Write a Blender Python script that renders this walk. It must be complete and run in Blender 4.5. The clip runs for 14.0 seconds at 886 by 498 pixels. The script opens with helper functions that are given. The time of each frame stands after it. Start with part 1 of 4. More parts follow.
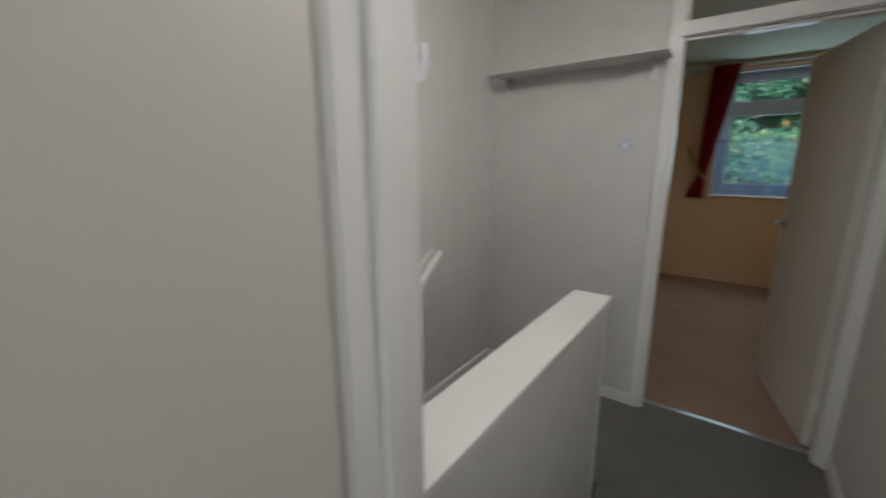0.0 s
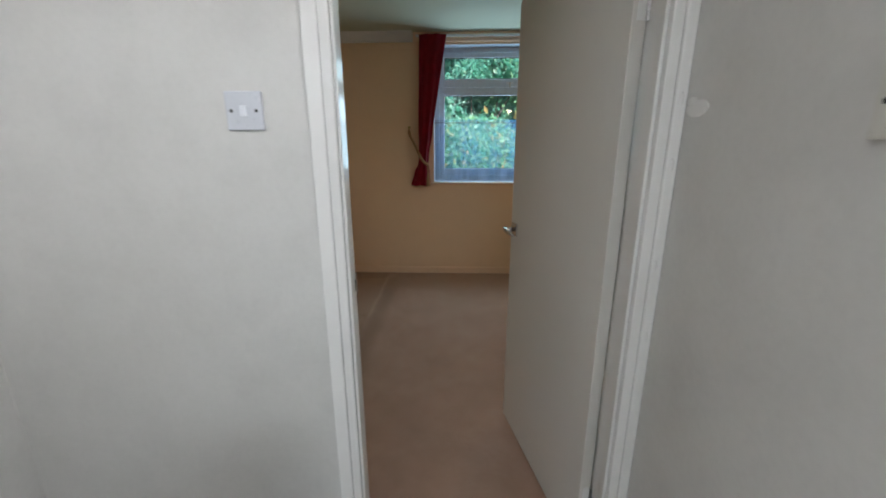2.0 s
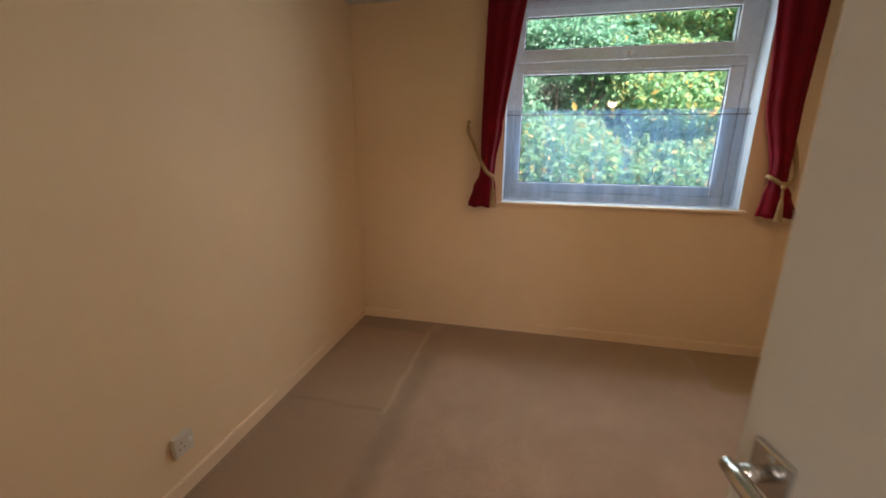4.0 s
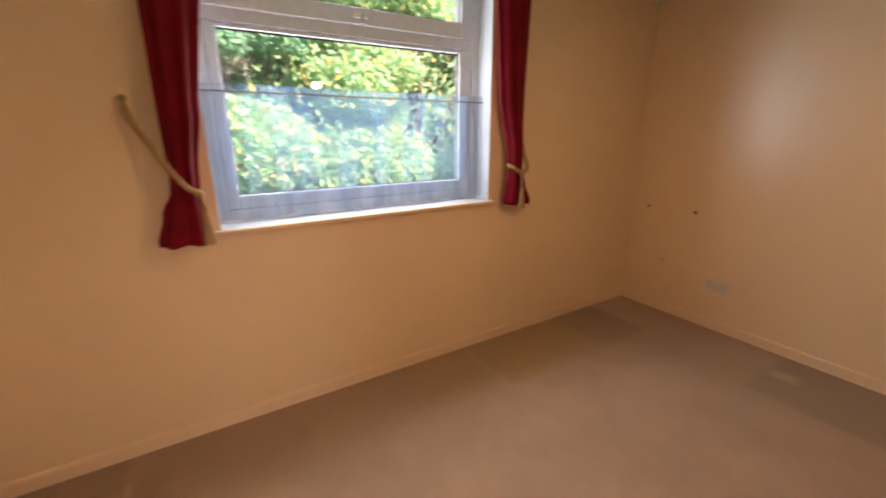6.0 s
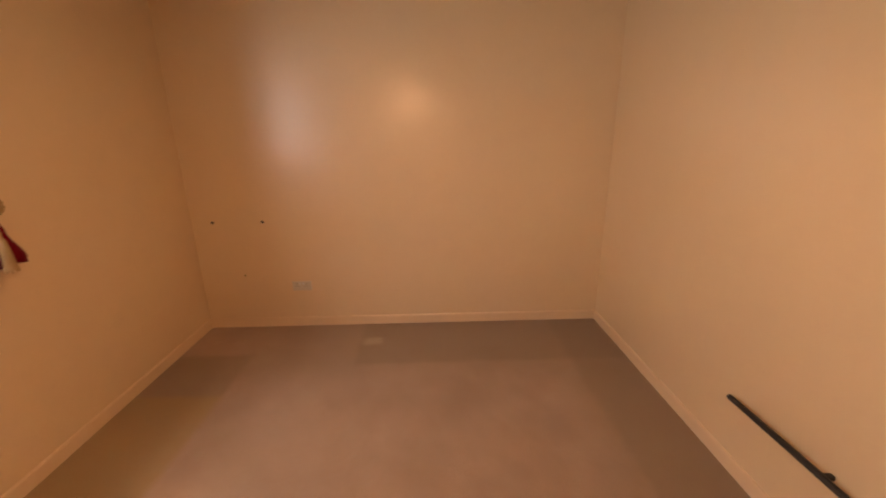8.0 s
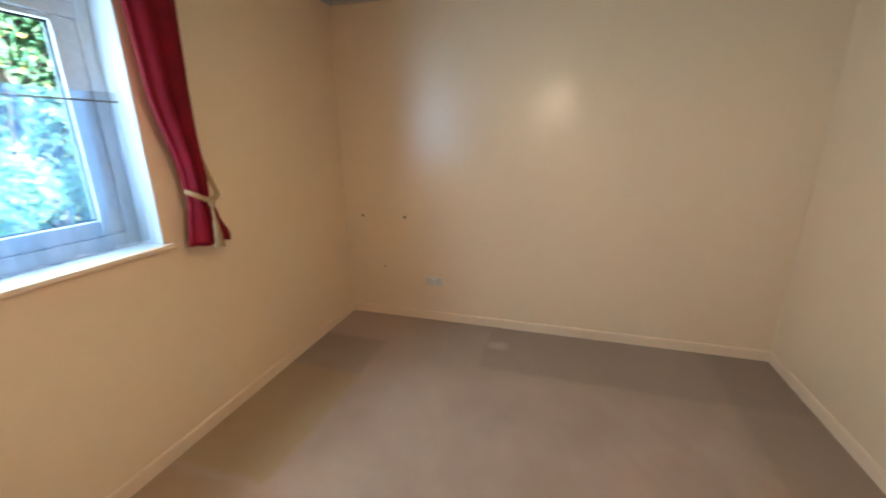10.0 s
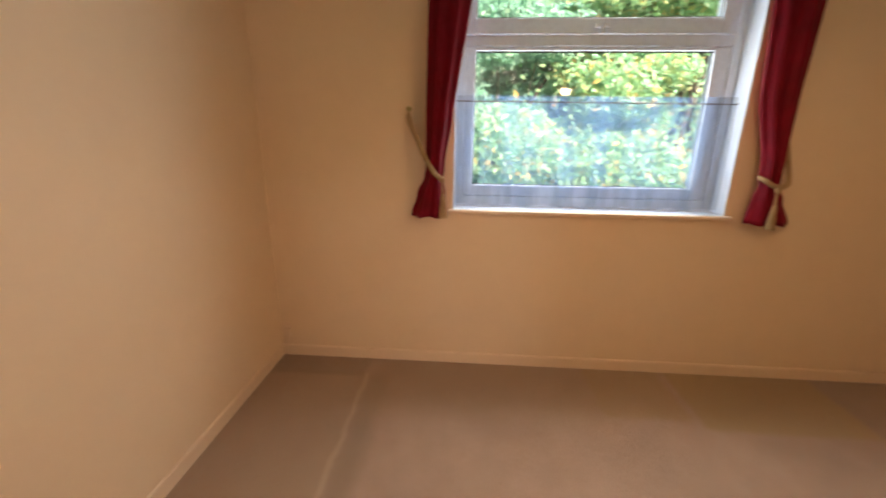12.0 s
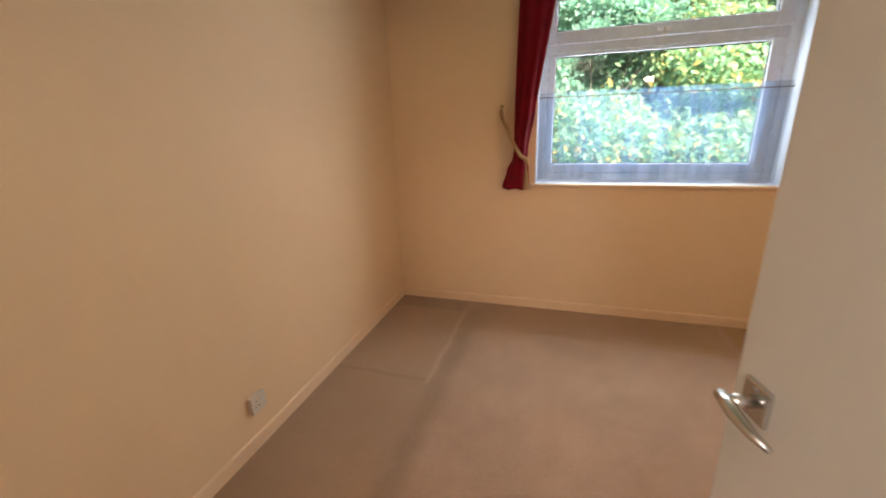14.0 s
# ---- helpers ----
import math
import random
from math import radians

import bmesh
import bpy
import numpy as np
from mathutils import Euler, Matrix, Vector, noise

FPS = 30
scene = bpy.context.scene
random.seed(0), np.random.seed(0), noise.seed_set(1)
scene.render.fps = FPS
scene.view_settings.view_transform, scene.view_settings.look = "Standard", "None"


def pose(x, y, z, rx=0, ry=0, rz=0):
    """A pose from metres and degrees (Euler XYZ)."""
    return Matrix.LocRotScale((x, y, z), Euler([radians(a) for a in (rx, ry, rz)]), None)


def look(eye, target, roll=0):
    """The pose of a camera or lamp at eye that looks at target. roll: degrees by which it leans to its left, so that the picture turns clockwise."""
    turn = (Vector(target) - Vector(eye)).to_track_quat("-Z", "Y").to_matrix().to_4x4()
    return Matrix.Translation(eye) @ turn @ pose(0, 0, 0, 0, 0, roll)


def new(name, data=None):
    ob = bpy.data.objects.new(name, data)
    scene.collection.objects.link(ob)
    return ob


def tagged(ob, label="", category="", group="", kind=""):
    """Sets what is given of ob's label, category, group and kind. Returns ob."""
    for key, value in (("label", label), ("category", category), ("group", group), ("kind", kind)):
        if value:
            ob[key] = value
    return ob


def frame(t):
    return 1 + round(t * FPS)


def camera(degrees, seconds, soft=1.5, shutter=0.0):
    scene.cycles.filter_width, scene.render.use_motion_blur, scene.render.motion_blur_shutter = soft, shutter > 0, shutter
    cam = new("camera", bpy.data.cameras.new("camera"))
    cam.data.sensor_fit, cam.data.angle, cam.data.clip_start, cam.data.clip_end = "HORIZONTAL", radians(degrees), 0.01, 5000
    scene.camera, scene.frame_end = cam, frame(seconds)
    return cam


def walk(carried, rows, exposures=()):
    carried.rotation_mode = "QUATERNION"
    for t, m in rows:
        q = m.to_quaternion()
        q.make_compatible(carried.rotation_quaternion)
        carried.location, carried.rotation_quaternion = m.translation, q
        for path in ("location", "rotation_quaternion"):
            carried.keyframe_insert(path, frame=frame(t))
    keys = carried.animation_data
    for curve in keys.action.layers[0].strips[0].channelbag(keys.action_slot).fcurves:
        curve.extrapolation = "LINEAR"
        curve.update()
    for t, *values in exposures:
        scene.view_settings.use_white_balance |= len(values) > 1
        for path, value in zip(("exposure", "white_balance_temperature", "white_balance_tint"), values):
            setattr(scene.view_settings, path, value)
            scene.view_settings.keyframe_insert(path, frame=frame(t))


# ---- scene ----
cam = camera(96.78, 14.0, soft=1.8, shutter=0.32)


def carried_at(x, y, z, tilt, roll, turn):
    """A held camera: tilt from straight down, roll about its own axis, turn about the upright."""
    return pose(x, y, z, tilt, 0, turn) @ pose(0, 0, 0, 0, 0, roll)


# seconds, x, y, z, tilt, roll, turn
PATH = [
    (0, 0.305, -2.413, 1.422, 77.30, -0.33, 36.84),
    (0.1, 0.306, -2.351, 1.424, 76.99, -0.06, 31.86),
    (0.2, 0.311, -2.283, 1.425, 76.82, 0.07, 27.90),
    (0.3, 0.315, -2.217, 1.434, 76.51, -0.09, 24.77),
    (0.4, 0.312, -2.148, 1.430, 76.66, -0.01, 21.92),
    (0.8, 0.279, -1.893, 1.431, 76.03, -0.23, 11.90),
    (1, 0.251, -1.749, 1.416, 75.64, -0.36, 7.89),
    (1.5, 0.222, -1.427, 1.424, 74.63, -0.55, 2.28),
    (2, 0.293, -1.051, 1.424, 74.73, -0.13, 2.31),
    (2.4, 0.319, -0.776, 1.406, 75.06, -0.08, 2.72),
    (2.7, 0.301, -0.566, 1.433, 75.22, 0.13, 3.75),
    (3, 0.293, -0.367, 1.436, 74.74, 0.15, 6.80),
    (3.2, 0.304, -0.217, 1.427, 75.26, 0.13, 9.54),
    (4.3, 0.210, 0.420, 1.400, 75.20, 0.40, 13.00),
    (5.3, 0.019, 0.884, 1.384, 75.10, 0.66, -2.09),
    (5.5, 0.015, 0.965, 1.401, 74.79, 0.06, -8.56),
    (6, -0.010, 1.145, 1.432, 73.49, -0.27, -31.28),
    (6.5, 0.053, 1.255, 1.441, 72.65, -0.22, -48.56),
    (7, 0.157, 1.339, 1.438, 72.62, -0.19, -67.15),
    (7.5, 0.206, 1.391, 1.454, 72.83, -0.82, -80.08),
    (7.7, 0.222, 1.386, 1.460, 73.14, -0.72, -84.91),
    (8.75, 0.230, 1.400, 1.465, 73.80, -0.95, -100.0),
    (9.8, 0.258, 1.442, 1.458, 74.09, -1.06, -79.04),
    (10, 0.294, 1.478, 1.466, 73.78, -0.67, -73.16),
    (10.5, 0.310, 1.373, 1.438, 74.85, -0.67, -53.92),
    (11, 0.272, 1.277, 1.437, 74.82, 0.01, -33.47),
    (11.5, 0.165, 1.095, 1.422, 74.37, 0.38, -15.77),
    (12, 0.126, 0.877, 1.431, 73.76, 0.77, 3.76),
    (12.5, 0.143, 0.687, 1.416, 73.18, 0.76, 19.30),
    (13, 0.181, 0.494, 1.424, 73.19, -0.15, 26.01),
    (13.5, 0.206, 0.305, 1.435, 72.39, -0.58, 23.34),
    (14, 0.267, 0.129, 1.434, 72.81, -1.90, 17.85),
]
# seconds, stops, kelvin, tint
EXPOSURES = [
    (0, 0.45, 7000, 13), (0.5, 0.85, 6350, 8), (1.0, 1.1, 6350, 10), (1.5, 1.3, 6400, 11), (2.4, 1.52, 6400, 10), (3.2, 1.6, 7200, 13),
    (5.3, 2.5, 9900, 35), (6.0, 2.5, 10100, 35), (6.5, 2.5, 10100, 35), (7.0, 2.6, 12300, 46), (7.7, 2.65, 13300, 52), (9.8, 3.05, 6350, 11), (10.5, 2.85, 6550, 13), (11.0, 2.7, 9100, 32), (11.5, 2.65, 9600, 33), (12.0, 2.55, 9300, 31), (13.0, 2.6, 9500, 32), (13.5, 2.6, 9300, 31), (14, 2.6, 8700, 28),
]
walk(cam, [(r[0], carried_at(*r[1:])) for r in PATH], EXPOSURES)

# ---- world, sun, large lights ----
SUN_ELEVATION, SUN_AZIMUTH = 46, 150   # azimuth clockwise from +y
world = bpy.data.worlds.new("sky")
scene.world = world
world.use_nodes = True
wn = world.node_tree.nodes
sky = wn.new("ShaderNodeTexSky")
sky.sky_type, sky.sun_disc = 'NISHITA', False
sky.sun_elevation, sky.sun_rotation = radians(SUN_ELEVATION), radians(SUN_AZIMUTH)
world.node_tree.links.new(sky.outputs[0], wn["Background"].inputs[0])
wn["Background"].inputs[1].default_value = 0.14


def lamp_area(name, eye, target, width, height, watts, colour):
    data = bpy.data.lights.new(name, 'AREA')
    data.shape, data.size, data.size_y, data.energy, data.color = 'RECTANGLE', width, height, watts, colour
    ob = new(name, data)
    ob.matrix_world = look(eye, target)
    return ob


sun_data = bpy.data.lights.new("sun", 'SUN')
sun_data.energy, sun_data.angle, sun_data.color = 5.0, radians(0.5), (1.0, 0.97, 0.92)
sun = new("sun", sun_data)
sun_way = Vector((math.sin(radians(SUN_AZIMUTH)), math.cos(radians(SUN_AZIMUTH)), math.tan(radians(SUN_ELEVATION))))
sun.matrix_world = look(sun_way * 20, (0, 0, 0))

# lamps standing in for sky light in the bedroom window's opening and high over the trees, then fill lamps for the
# landing
SKY = (0.56, 0.82, 1.0)
lamp_area("window_skylight_lower", (0.775, 3.300, 1.511), (0.775, 0.0, 1.511), 1.27, 0.73, 4.6, SKY)
lamp_area("window_skylight_upper", (0.775, 3.300, 2.136), (0.775, 0.0, 2.136), 1.27, 0.19, 0.85, SKY)
lamp_area("window_skylight_above", (0.80, 5.30, 4.75), (0.80, 2.2, 1.3), 9.0, 1.8, 100, SKY)
# fill added high in the unseen back room to brighten the landing
lamp_area("back_room_fill_lamp", (0.70, -4.56, 2.32), (0.38, -0.1, 1.1), 1.36, 0.23, 12, (0.82, 0.92, 1.0))
# fill added above the side door for the stair wall and the cap board
lamp_area("side_fill_lamp", (1.04, -1.41, 2.36), (-1.0, -1.35, 1.15), 0.74, 0.36, 16, (0.95, 0.96, 1.0))
# overhead fill added under the closed ceiling; no roof glazing is built
lamp_area("stair_fill_lamp", (-0.45, -1.75, 2.43), (-0.35, -1.6, 0.0), 0.6, 0.7, 4.5, (0.95, 0.97, 1.0))

# the lit bulb of the bedroom's pendant lamp
BULB = (1.01, 1.62, 1.86)
bulb_data = bpy.data.lights.new("pendant_bulb_light", 'POINT')
bulb_data.energy, bulb_data.color, bulb_data.shadow_soft_size = 2.5, (1.0, 0.77, 0.52), 0.05
new("pendant_bulb_light", bulb_data).location = BULB

# ---- materials ----


def nodes_of(name):
    m = bpy.data.materials.new(name)
    m.use_nodes = True
    nt = m.node_tree
    return m, nt, nt.nodes["Principled BSDF"]


def noise_at(nt, coord, scale, detail=4.0, rough=0.55):
    n = nt.nodes.new("ShaderNodeTexNoise")
    n.inputs["Scale"].default_value, n.inputs["Detail"].default_value, n.inputs["Roughness"].default_value = scale, detail, rough
    nt.links.new(coord, n.inputs["Vector"])
    return n.outputs["Fac"]


def spread(nt, value, lo, hi, to_lo, to_hi):
    n = nt.nodes.new("ShaderNodeMapRange")
    for i, v in enumerate((lo, hi, to_lo, to_hi)):
        n.inputs[i + 1].default_value = v
    nt.links.new(value, n.inputs[0])
    return n.outputs[0]


def math_node(nt, op, a, b):
    n = nt.nodes.new("ShaderNodeMath")
    n.operation = op
    for i, v in enumerate((a, b)):
        if isinstance(v, (int, float)):
            n.inputs[i].default_value = v
        else:
            nt.links.new(v, n.inputs[i])
    return n.outputs[0]


def mix(nt, fac, a, b, blend='MIX'):
    n = nt.nodes.new("ShaderNodeMix")
    n.data_type, n.blend_type = 'RGBA', blend
    for sock, v in ((n.inputs[0], fac), (n.inputs[6], a), (n.inputs[7], b)):
        if isinstance(v, (int, float)):
            sock.default_value = v
        elif isinstance(v, tuple):
            sock.default_value = (*v, 1)
        else:
            nt.links.new(v, sock)
    return n.outputs[2]


def bump(nt, bsdf, height, strength, distance):
    b = nt.nodes.new("ShaderNodeBump")
    b.inputs["Strength"].default_value, b.inputs["Distance"].default_value = strength, distance
    nt.links.new(height, b.inputs["Height"])
    nt.links.new(b.outputs[0], bsdf.inputs["Normal"])


def paint(name, colour, stain, rough, grain=140, relief=0.15, amount=0.5, spec=0.5, mottle=0.0, coat=0.0):
    """Painted surface: slow stains and fine roller grain."""
    m, nt, b = nodes_of(name)
    co = nt.nodes.new("ShaderNodeTexCoord").outputs["Object"]
    slow = spread(nt, noise_at(nt, co, 1.4, 4), 0.2, 0.8, 0.0, amount)
    c = mix(nt, slow, colour, stain)
    if mottle:
        c = mix(nt, spread(nt, noise_at(nt, co, 7, 5, 0.65), 0.45, 0.72, 0.0, mottle), c, tuple(v * 0.82 for v in stain))
        c = mix(nt, spread(nt, noise_at(nt, co, 60, 4, 0.6), 0.42, 0.7, 0.0, mottle * 0.6), c, tuple(v * 0.85 for v in stain))
    nt.links.new(c, b.inputs["Base Color"])
    fine = noise_at(nt, co, grain, 3)
    b.inputs["Roughness"].default_value = rough
    b.inputs["Specular IOR Level"].default_value = spec
    b.inputs["Coat Weight"].default_value, b.inputs["Coat Roughness"].default_value = coat, 0.42
    bump(nt, b, fine, relief, 0.001)
    return m


def plain(name, colour, rough, metal=0.0, grain=60, amount=0.12, relief=0.05):
    m, nt, b = nodes_of(name)
    co = nt.nodes.new("ShaderNodeTexCoord").outputs["Object"]
    n = noise_at(nt, co, grain, 4)
    dark = tuple(v * (1 - amount) for v in colour)
    nt.links.new(mix(nt, n, colour, dark), b.inputs["Base Color"])
    nt.links.new(spread(nt, n, 0.3, 0.7, max(rough - 0.05, 0.02), min(rough + 0.05, 1)), b.inputs["Roughness"])
    b.inputs["Metallic"].default_value = metal
    bump(nt, b, n, relief, 0.001)
    return m


def rect_mask(nt, co, x0, x1, y0, y1, soft=0.02):
    sep = nt.nodes.new("ShaderNodeSeparateXYZ")
    nt.links.new(co, sep.inputs[0])
    out = None
    for axis, lo, hi in ((0, x0, x1), (1, y0, y1)):
        for edge, sign in ((lo, 1), (hi, -1)):
            s = spread(nt, sep.outputs[axis], edge - soft * sign, edge + soft * sign, 0, 1)
            out = s if out is None else math_node(nt, 'MULTIPLY', out, s)
    return out


def carpet(name, colour, dark, marks=()):
    """Short cut pile: fibre grain, trodden cloudiness, the marks that furniture has left and tinted bands."""
    m, nt, b = nodes_of(name)
    co = nt.nodes.new("ShaderNodeTexCoord").outputs["Object"]
    c = mix(nt, spread(nt, noise_at(nt, co, 2.2, 5, 0.6), 0.35, 0.68, 0, 1.0), colour, dark)
    c = mix(nt, spread(nt, noise_at(nt, co, 9, 4, 0.6), 0.45, 0.7, 0, 0.35), c, dark)
    c = mix(nt, spread(nt, noise_at(nt, co, 330, 2, 0.7), 0.25, 0.75, 0, 0.55), c, dark)
    shift = nt.nodes.new("ShaderNodeTexNoise")
    shift.inputs["Scale"].default_value = 6
    nt.links.new(co, shift.inputs["Vector"])
    wob = nt.nodes.new("ShaderNodeVectorMath")
    wob.operation = 'MULTIPLY_ADD'
    nt.links.new(shift.outputs["Color"], wob.inputs[0])
    wob.inputs[1].default_value = (0.05, 0.05, 0)
    nt.links.new(co, wob.inputs[2])
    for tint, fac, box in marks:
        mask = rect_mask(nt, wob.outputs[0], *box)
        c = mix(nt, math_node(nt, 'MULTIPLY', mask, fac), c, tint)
    nt.links.new(c, b.inputs["Base Color"])
    b.inputs["Roughness"].default_value = 0.95
    b.inputs["Specular IOR Level"].default_value = 0.15
    b.inputs["Sheen Weight"].default_value = 0.25
    b.inputs["Sheen Roughness"].default_value = 0.6
    bump(nt, b, math_node(nt, 'ADD', noise_at(nt, co, 420, 2), math_node(nt, 'MULTIPLY', noise_at(nt, co, 40, 3), 1.2)), 0.6, 0.006)
    return m


def cloth(name, colour, dark, rough=0.7, sheen=0.5, weave=900):
    m, nt, b = nodes_of(name)
    co = nt.nodes.new("ShaderNodeTexCoord").outputs["Object"]
    c = mix(nt, spread(nt, noise_at(nt, co, 11, 4), 0.3, 0.7, 0, 0.7), colour, dark)
    nt.links.new(c, b.inputs["Base Color"])
    b.inputs["Roughness"].default_value = rough
    b.inputs["Specular IOR Level"].default_value = 0.15
    b.inputs["Sheen Weight"].default_value = sheen
    b.inputs["Sheen Tint"].default_value = (*colour, 1)
    bump(nt, b, noise_at(nt, co, weave, 2), 0.3, 0.001)
    return m


def glass(name, tint=(1, 1, 1)):
    m = bpy.data.materials.new(name)
    m.use_nodes = True
    nt = m.node_tree
    nt.nodes.remove(nt.nodes["Principled BSDF"])
    t, g = nt.nodes.new("ShaderNodeBsdfTransparent"), nt.nodes.new("ShaderNodeBsdfGlossy")
    t.inputs[0].default_value, g.inputs["Roughness"].default_value = (*tint, 1), 0.02
    f = nt.nodes.new("ShaderNodeFresnel")
    f.inputs[0].default_value = 1.45
    mx = nt.nodes.new("ShaderNodeMixShader")
    nt.links.new(f.outputs[0], mx.inputs[0])
    nt.links.new(t.outputs[0], mx.inputs[1])
    nt.links.new(g.outputs[0], mx.inputs[2])
    nt.links.new(mx.outputs[0], nt.nodes["Material Output"].inputs[0])
    return m


def net_cloth(name):
    """Sheer voile: mostly open weave, the threads scatter light."""
    m = bpy.data.materials.new(name)
    m.use_nodes = True
    nt = m.node_tree
    nt.nodes.remove(nt.nodes["Principled BSDF"])
    co = nt.nodes.new("ShaderNodeTexCoord").outputs["Object"]
    t = nt.nodes.new("ShaderNodeBsdfTransparent")
    d, tr = nt.nodes.new("ShaderNodeBsdfDiffuse"), nt.nodes.new("ShaderNodeBsdfTranslucent")
    # the white net's threads are coloured blue to paint in its daylight haze
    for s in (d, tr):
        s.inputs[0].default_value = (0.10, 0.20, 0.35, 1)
    a = nt.nodes.new("ShaderNodeMixShader")
    a.inputs[0].default_value = 0.55
    nt.links.new(d.outputs[0], a.inputs[1])
    nt.links.new(tr.outputs[0], a.inputs[2])
    mx = nt.nodes.new("ShaderNodeMixShader")
    stretch = nt.nodes.new("ShaderNodeVectorMath")
    stretch.operation = 'MULTIPLY'
    nt.links.new(co, stretch.inputs[0])
    stretch.inputs[1].default_value = (10, 0, 1.0)
    folds = spread(nt, noise_at(nt, stretch.outputs[0], 1.0, 3), 0.36, 0.68, 0.20, 0.48)
    nt.links.new(folds, mx.inputs[0])
    nt.links.new(t.outputs[0], mx.inputs[1])
    nt.links.new(a.outputs[0], mx.inputs[2])
    nt.links.new(mx.outputs[0], nt.nodes["Material Output"].inputs[0])
    return m


def leaf_cloth(name, a, b_, c_, share=0.35):
    """Leaves: each its own green, light passing through."""
    m = bpy.data.materials.new(name)
    m.use_nodes = True
    nt = m.node_tree
    p = nt.nodes["Principled BSDF"]
    r = nt.nodes.new("ShaderNodeNewGeometry").outputs["Random Per Island"]
    ramp = nt.nodes.new("ShaderNodeValToRGB")
    e = ramp.color_ramp.elements
    e[0].color, e[1].color = (*a, 1), (*c_, 1)
    mid = e.new(0.76)
    mid.color = (*b_, 1)
    nt.links.new(r, ramp.inputs[0])
    nt.links.new(ramp.outputs[0], p.inputs["Base Color"])
    p.inputs["Roughness"].default_value = 0.45
    tr = nt.nodes.new("ShaderNodeBsdfTranslucent")
    nt.links.new(mix(nt, 0.6, ramp.outputs[0], (0.16, 0.54, 0.40)), tr.inputs[0])
    mx = nt.nodes.new("ShaderNodeMixShader")
    mx.inputs[0].default_value = share
    nt.links.new(p.outputs[0], mx.inputs[1])
    nt.links.new(tr.outputs[0], mx.inputs[2])
    nt.links.new(mx.outputs[0], nt.nodes["Material Output"].inputs[0])
    return m


M_LANDING = paint("landing_wall_paint", (0.71, 0.70, 0.676), (0.60, 0.588, 0.558), 0.5, amount=0.9, mottle=0.24, relief=0.25)
M_CREAM = paint("cream_wall_paint", (0.86, 0.632, 0.43), (0.81, 0.582, 0.385), 0.28, amount=0.45, relief=0.1, spec=1.0, mottle=0.10, coat=0.7)
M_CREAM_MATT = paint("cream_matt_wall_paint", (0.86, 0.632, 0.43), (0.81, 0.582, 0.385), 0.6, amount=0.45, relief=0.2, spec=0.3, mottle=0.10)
M_CEILING = paint("ceiling_paint", (0.86, 0.86, 0.83), (0.80, 0.79, 0.75), 0.7, amount=0.4)
# white bedroom ceiling: the weak green light off the foliage is in this colour
M_CEILING_DIM = paint("dim_green_lit_ceiling_paint", (0.58, 0.61, 0.47), (0.52, 0.55, 0.42), 0.75, amount=0.5)
M_COVING = paint("coving_paint", (0.86, 0.86, 0.83), (0.80, 0.79, 0.75), 0.7, amount=0.4)
M_GLOSS = paint("white_gloss_paint", (0.85, 0.84, 0.82), (0.77, 0.755, 0.72), 0.13, grain=60, relief=0.10, amount=0.5)
M_SKIRT = paint("skirting_paint", (0.88, 0.645, 0.46), (0.76, 0.55, 0.38), 0.42, grain=60, relief=0.1, spec=0.3)
M_DOOR = paint("door_paint", (0.70, 0.67, 0.62), (0.62, 0.58, 0.53), 0.38, grain=90, relief=0.08, amount=0.5)
# white frame and reveal hold the blue of the daylight in their base colours
M_UPVC = plain("daylight_blue_plastic_frame", (0.68, 0.76, 0.85), 0.28, grain=30, amount=0.05)
M_REVEAL = paint("daylight_blue_white_paint", (0.68, 0.77, 0.87), (0.62, 0.71, 0.80), 0.3, grain=60, relief=0.1)
M_FILLER = paint("white_filler", (0.77, 0.755, 0.735), (0.71, 0.70, 0.67), 0.6, relief=0.4)
M_PLASTIC = plain("white_plastic", (0.80, 0.82, 0.86), 0.3, grain=80, amount=0.05)
M_SWITCH = plain("grey_white_plastic", (0.62, 0.64, 0.68), 0.3, grain=80, amount=0.05)
M_OLD_PLASTIC = plain("ivory_plastic", (0.64, 0.62, 0.57), 0.35, grain=80, amount=0.08)
M_SOCKET = plain("dull_lilac_white_plastic", (0.72, 0.63, 0.55), 0.4, grain=80, amount=0.06)
M_RED = plain("red_neon", (0.16, 0.006, 0.01), 0.15, amount=0.3)
M_DARK = plain("dark_gap", (0.02, 0.02, 0.02), 0.7)
M_STEEL = plain("brushed_steel", (0.62, 0.62, 0.62), 0.3, 1.0, grain=200)
M_CHROME = plain("satin_chrome", (0.70, 0.69, 0.68), 0.22, 1.0, grain=40)
M_BRASS = plain("dull_brass", (0.45, 0.32, 0.12), 0.4, 1.0)
M_IRON = plain("dark_metal", (0.035, 0.033, 0.032), 0.45, 0.3)
M_WIRE = plain("brown_coated_wire", (0.16, 0.11, 0.09), 0.5)
M_BROWN_PLUG = plain("brown_plug", (0.09, 0.055, 0.03), 0.6)
M_RUBBER = plain("black_gasket", (0.015, 0.015, 0.016), 0.6)
M_CURTAIN = cloth("crimson_cloth", (0.22, 0.003, 0.013), (0.12, 0.002, 0.007), 0.65, 0.0)
M_ROPE = cloth("cream_rope_cloth", (0.43, 0.265, 0.14), (0.30, 0.175, 0.085), 0.8, 0.3, 300)
M_NET = net_cloth("blue_haze_voile")
M_GLASS = glass("window_glass")
M_CARPET_LANDING = carpet("grey_carpet", (0.215, 0.203, 0.188), (0.135, 0.127, 0.117))
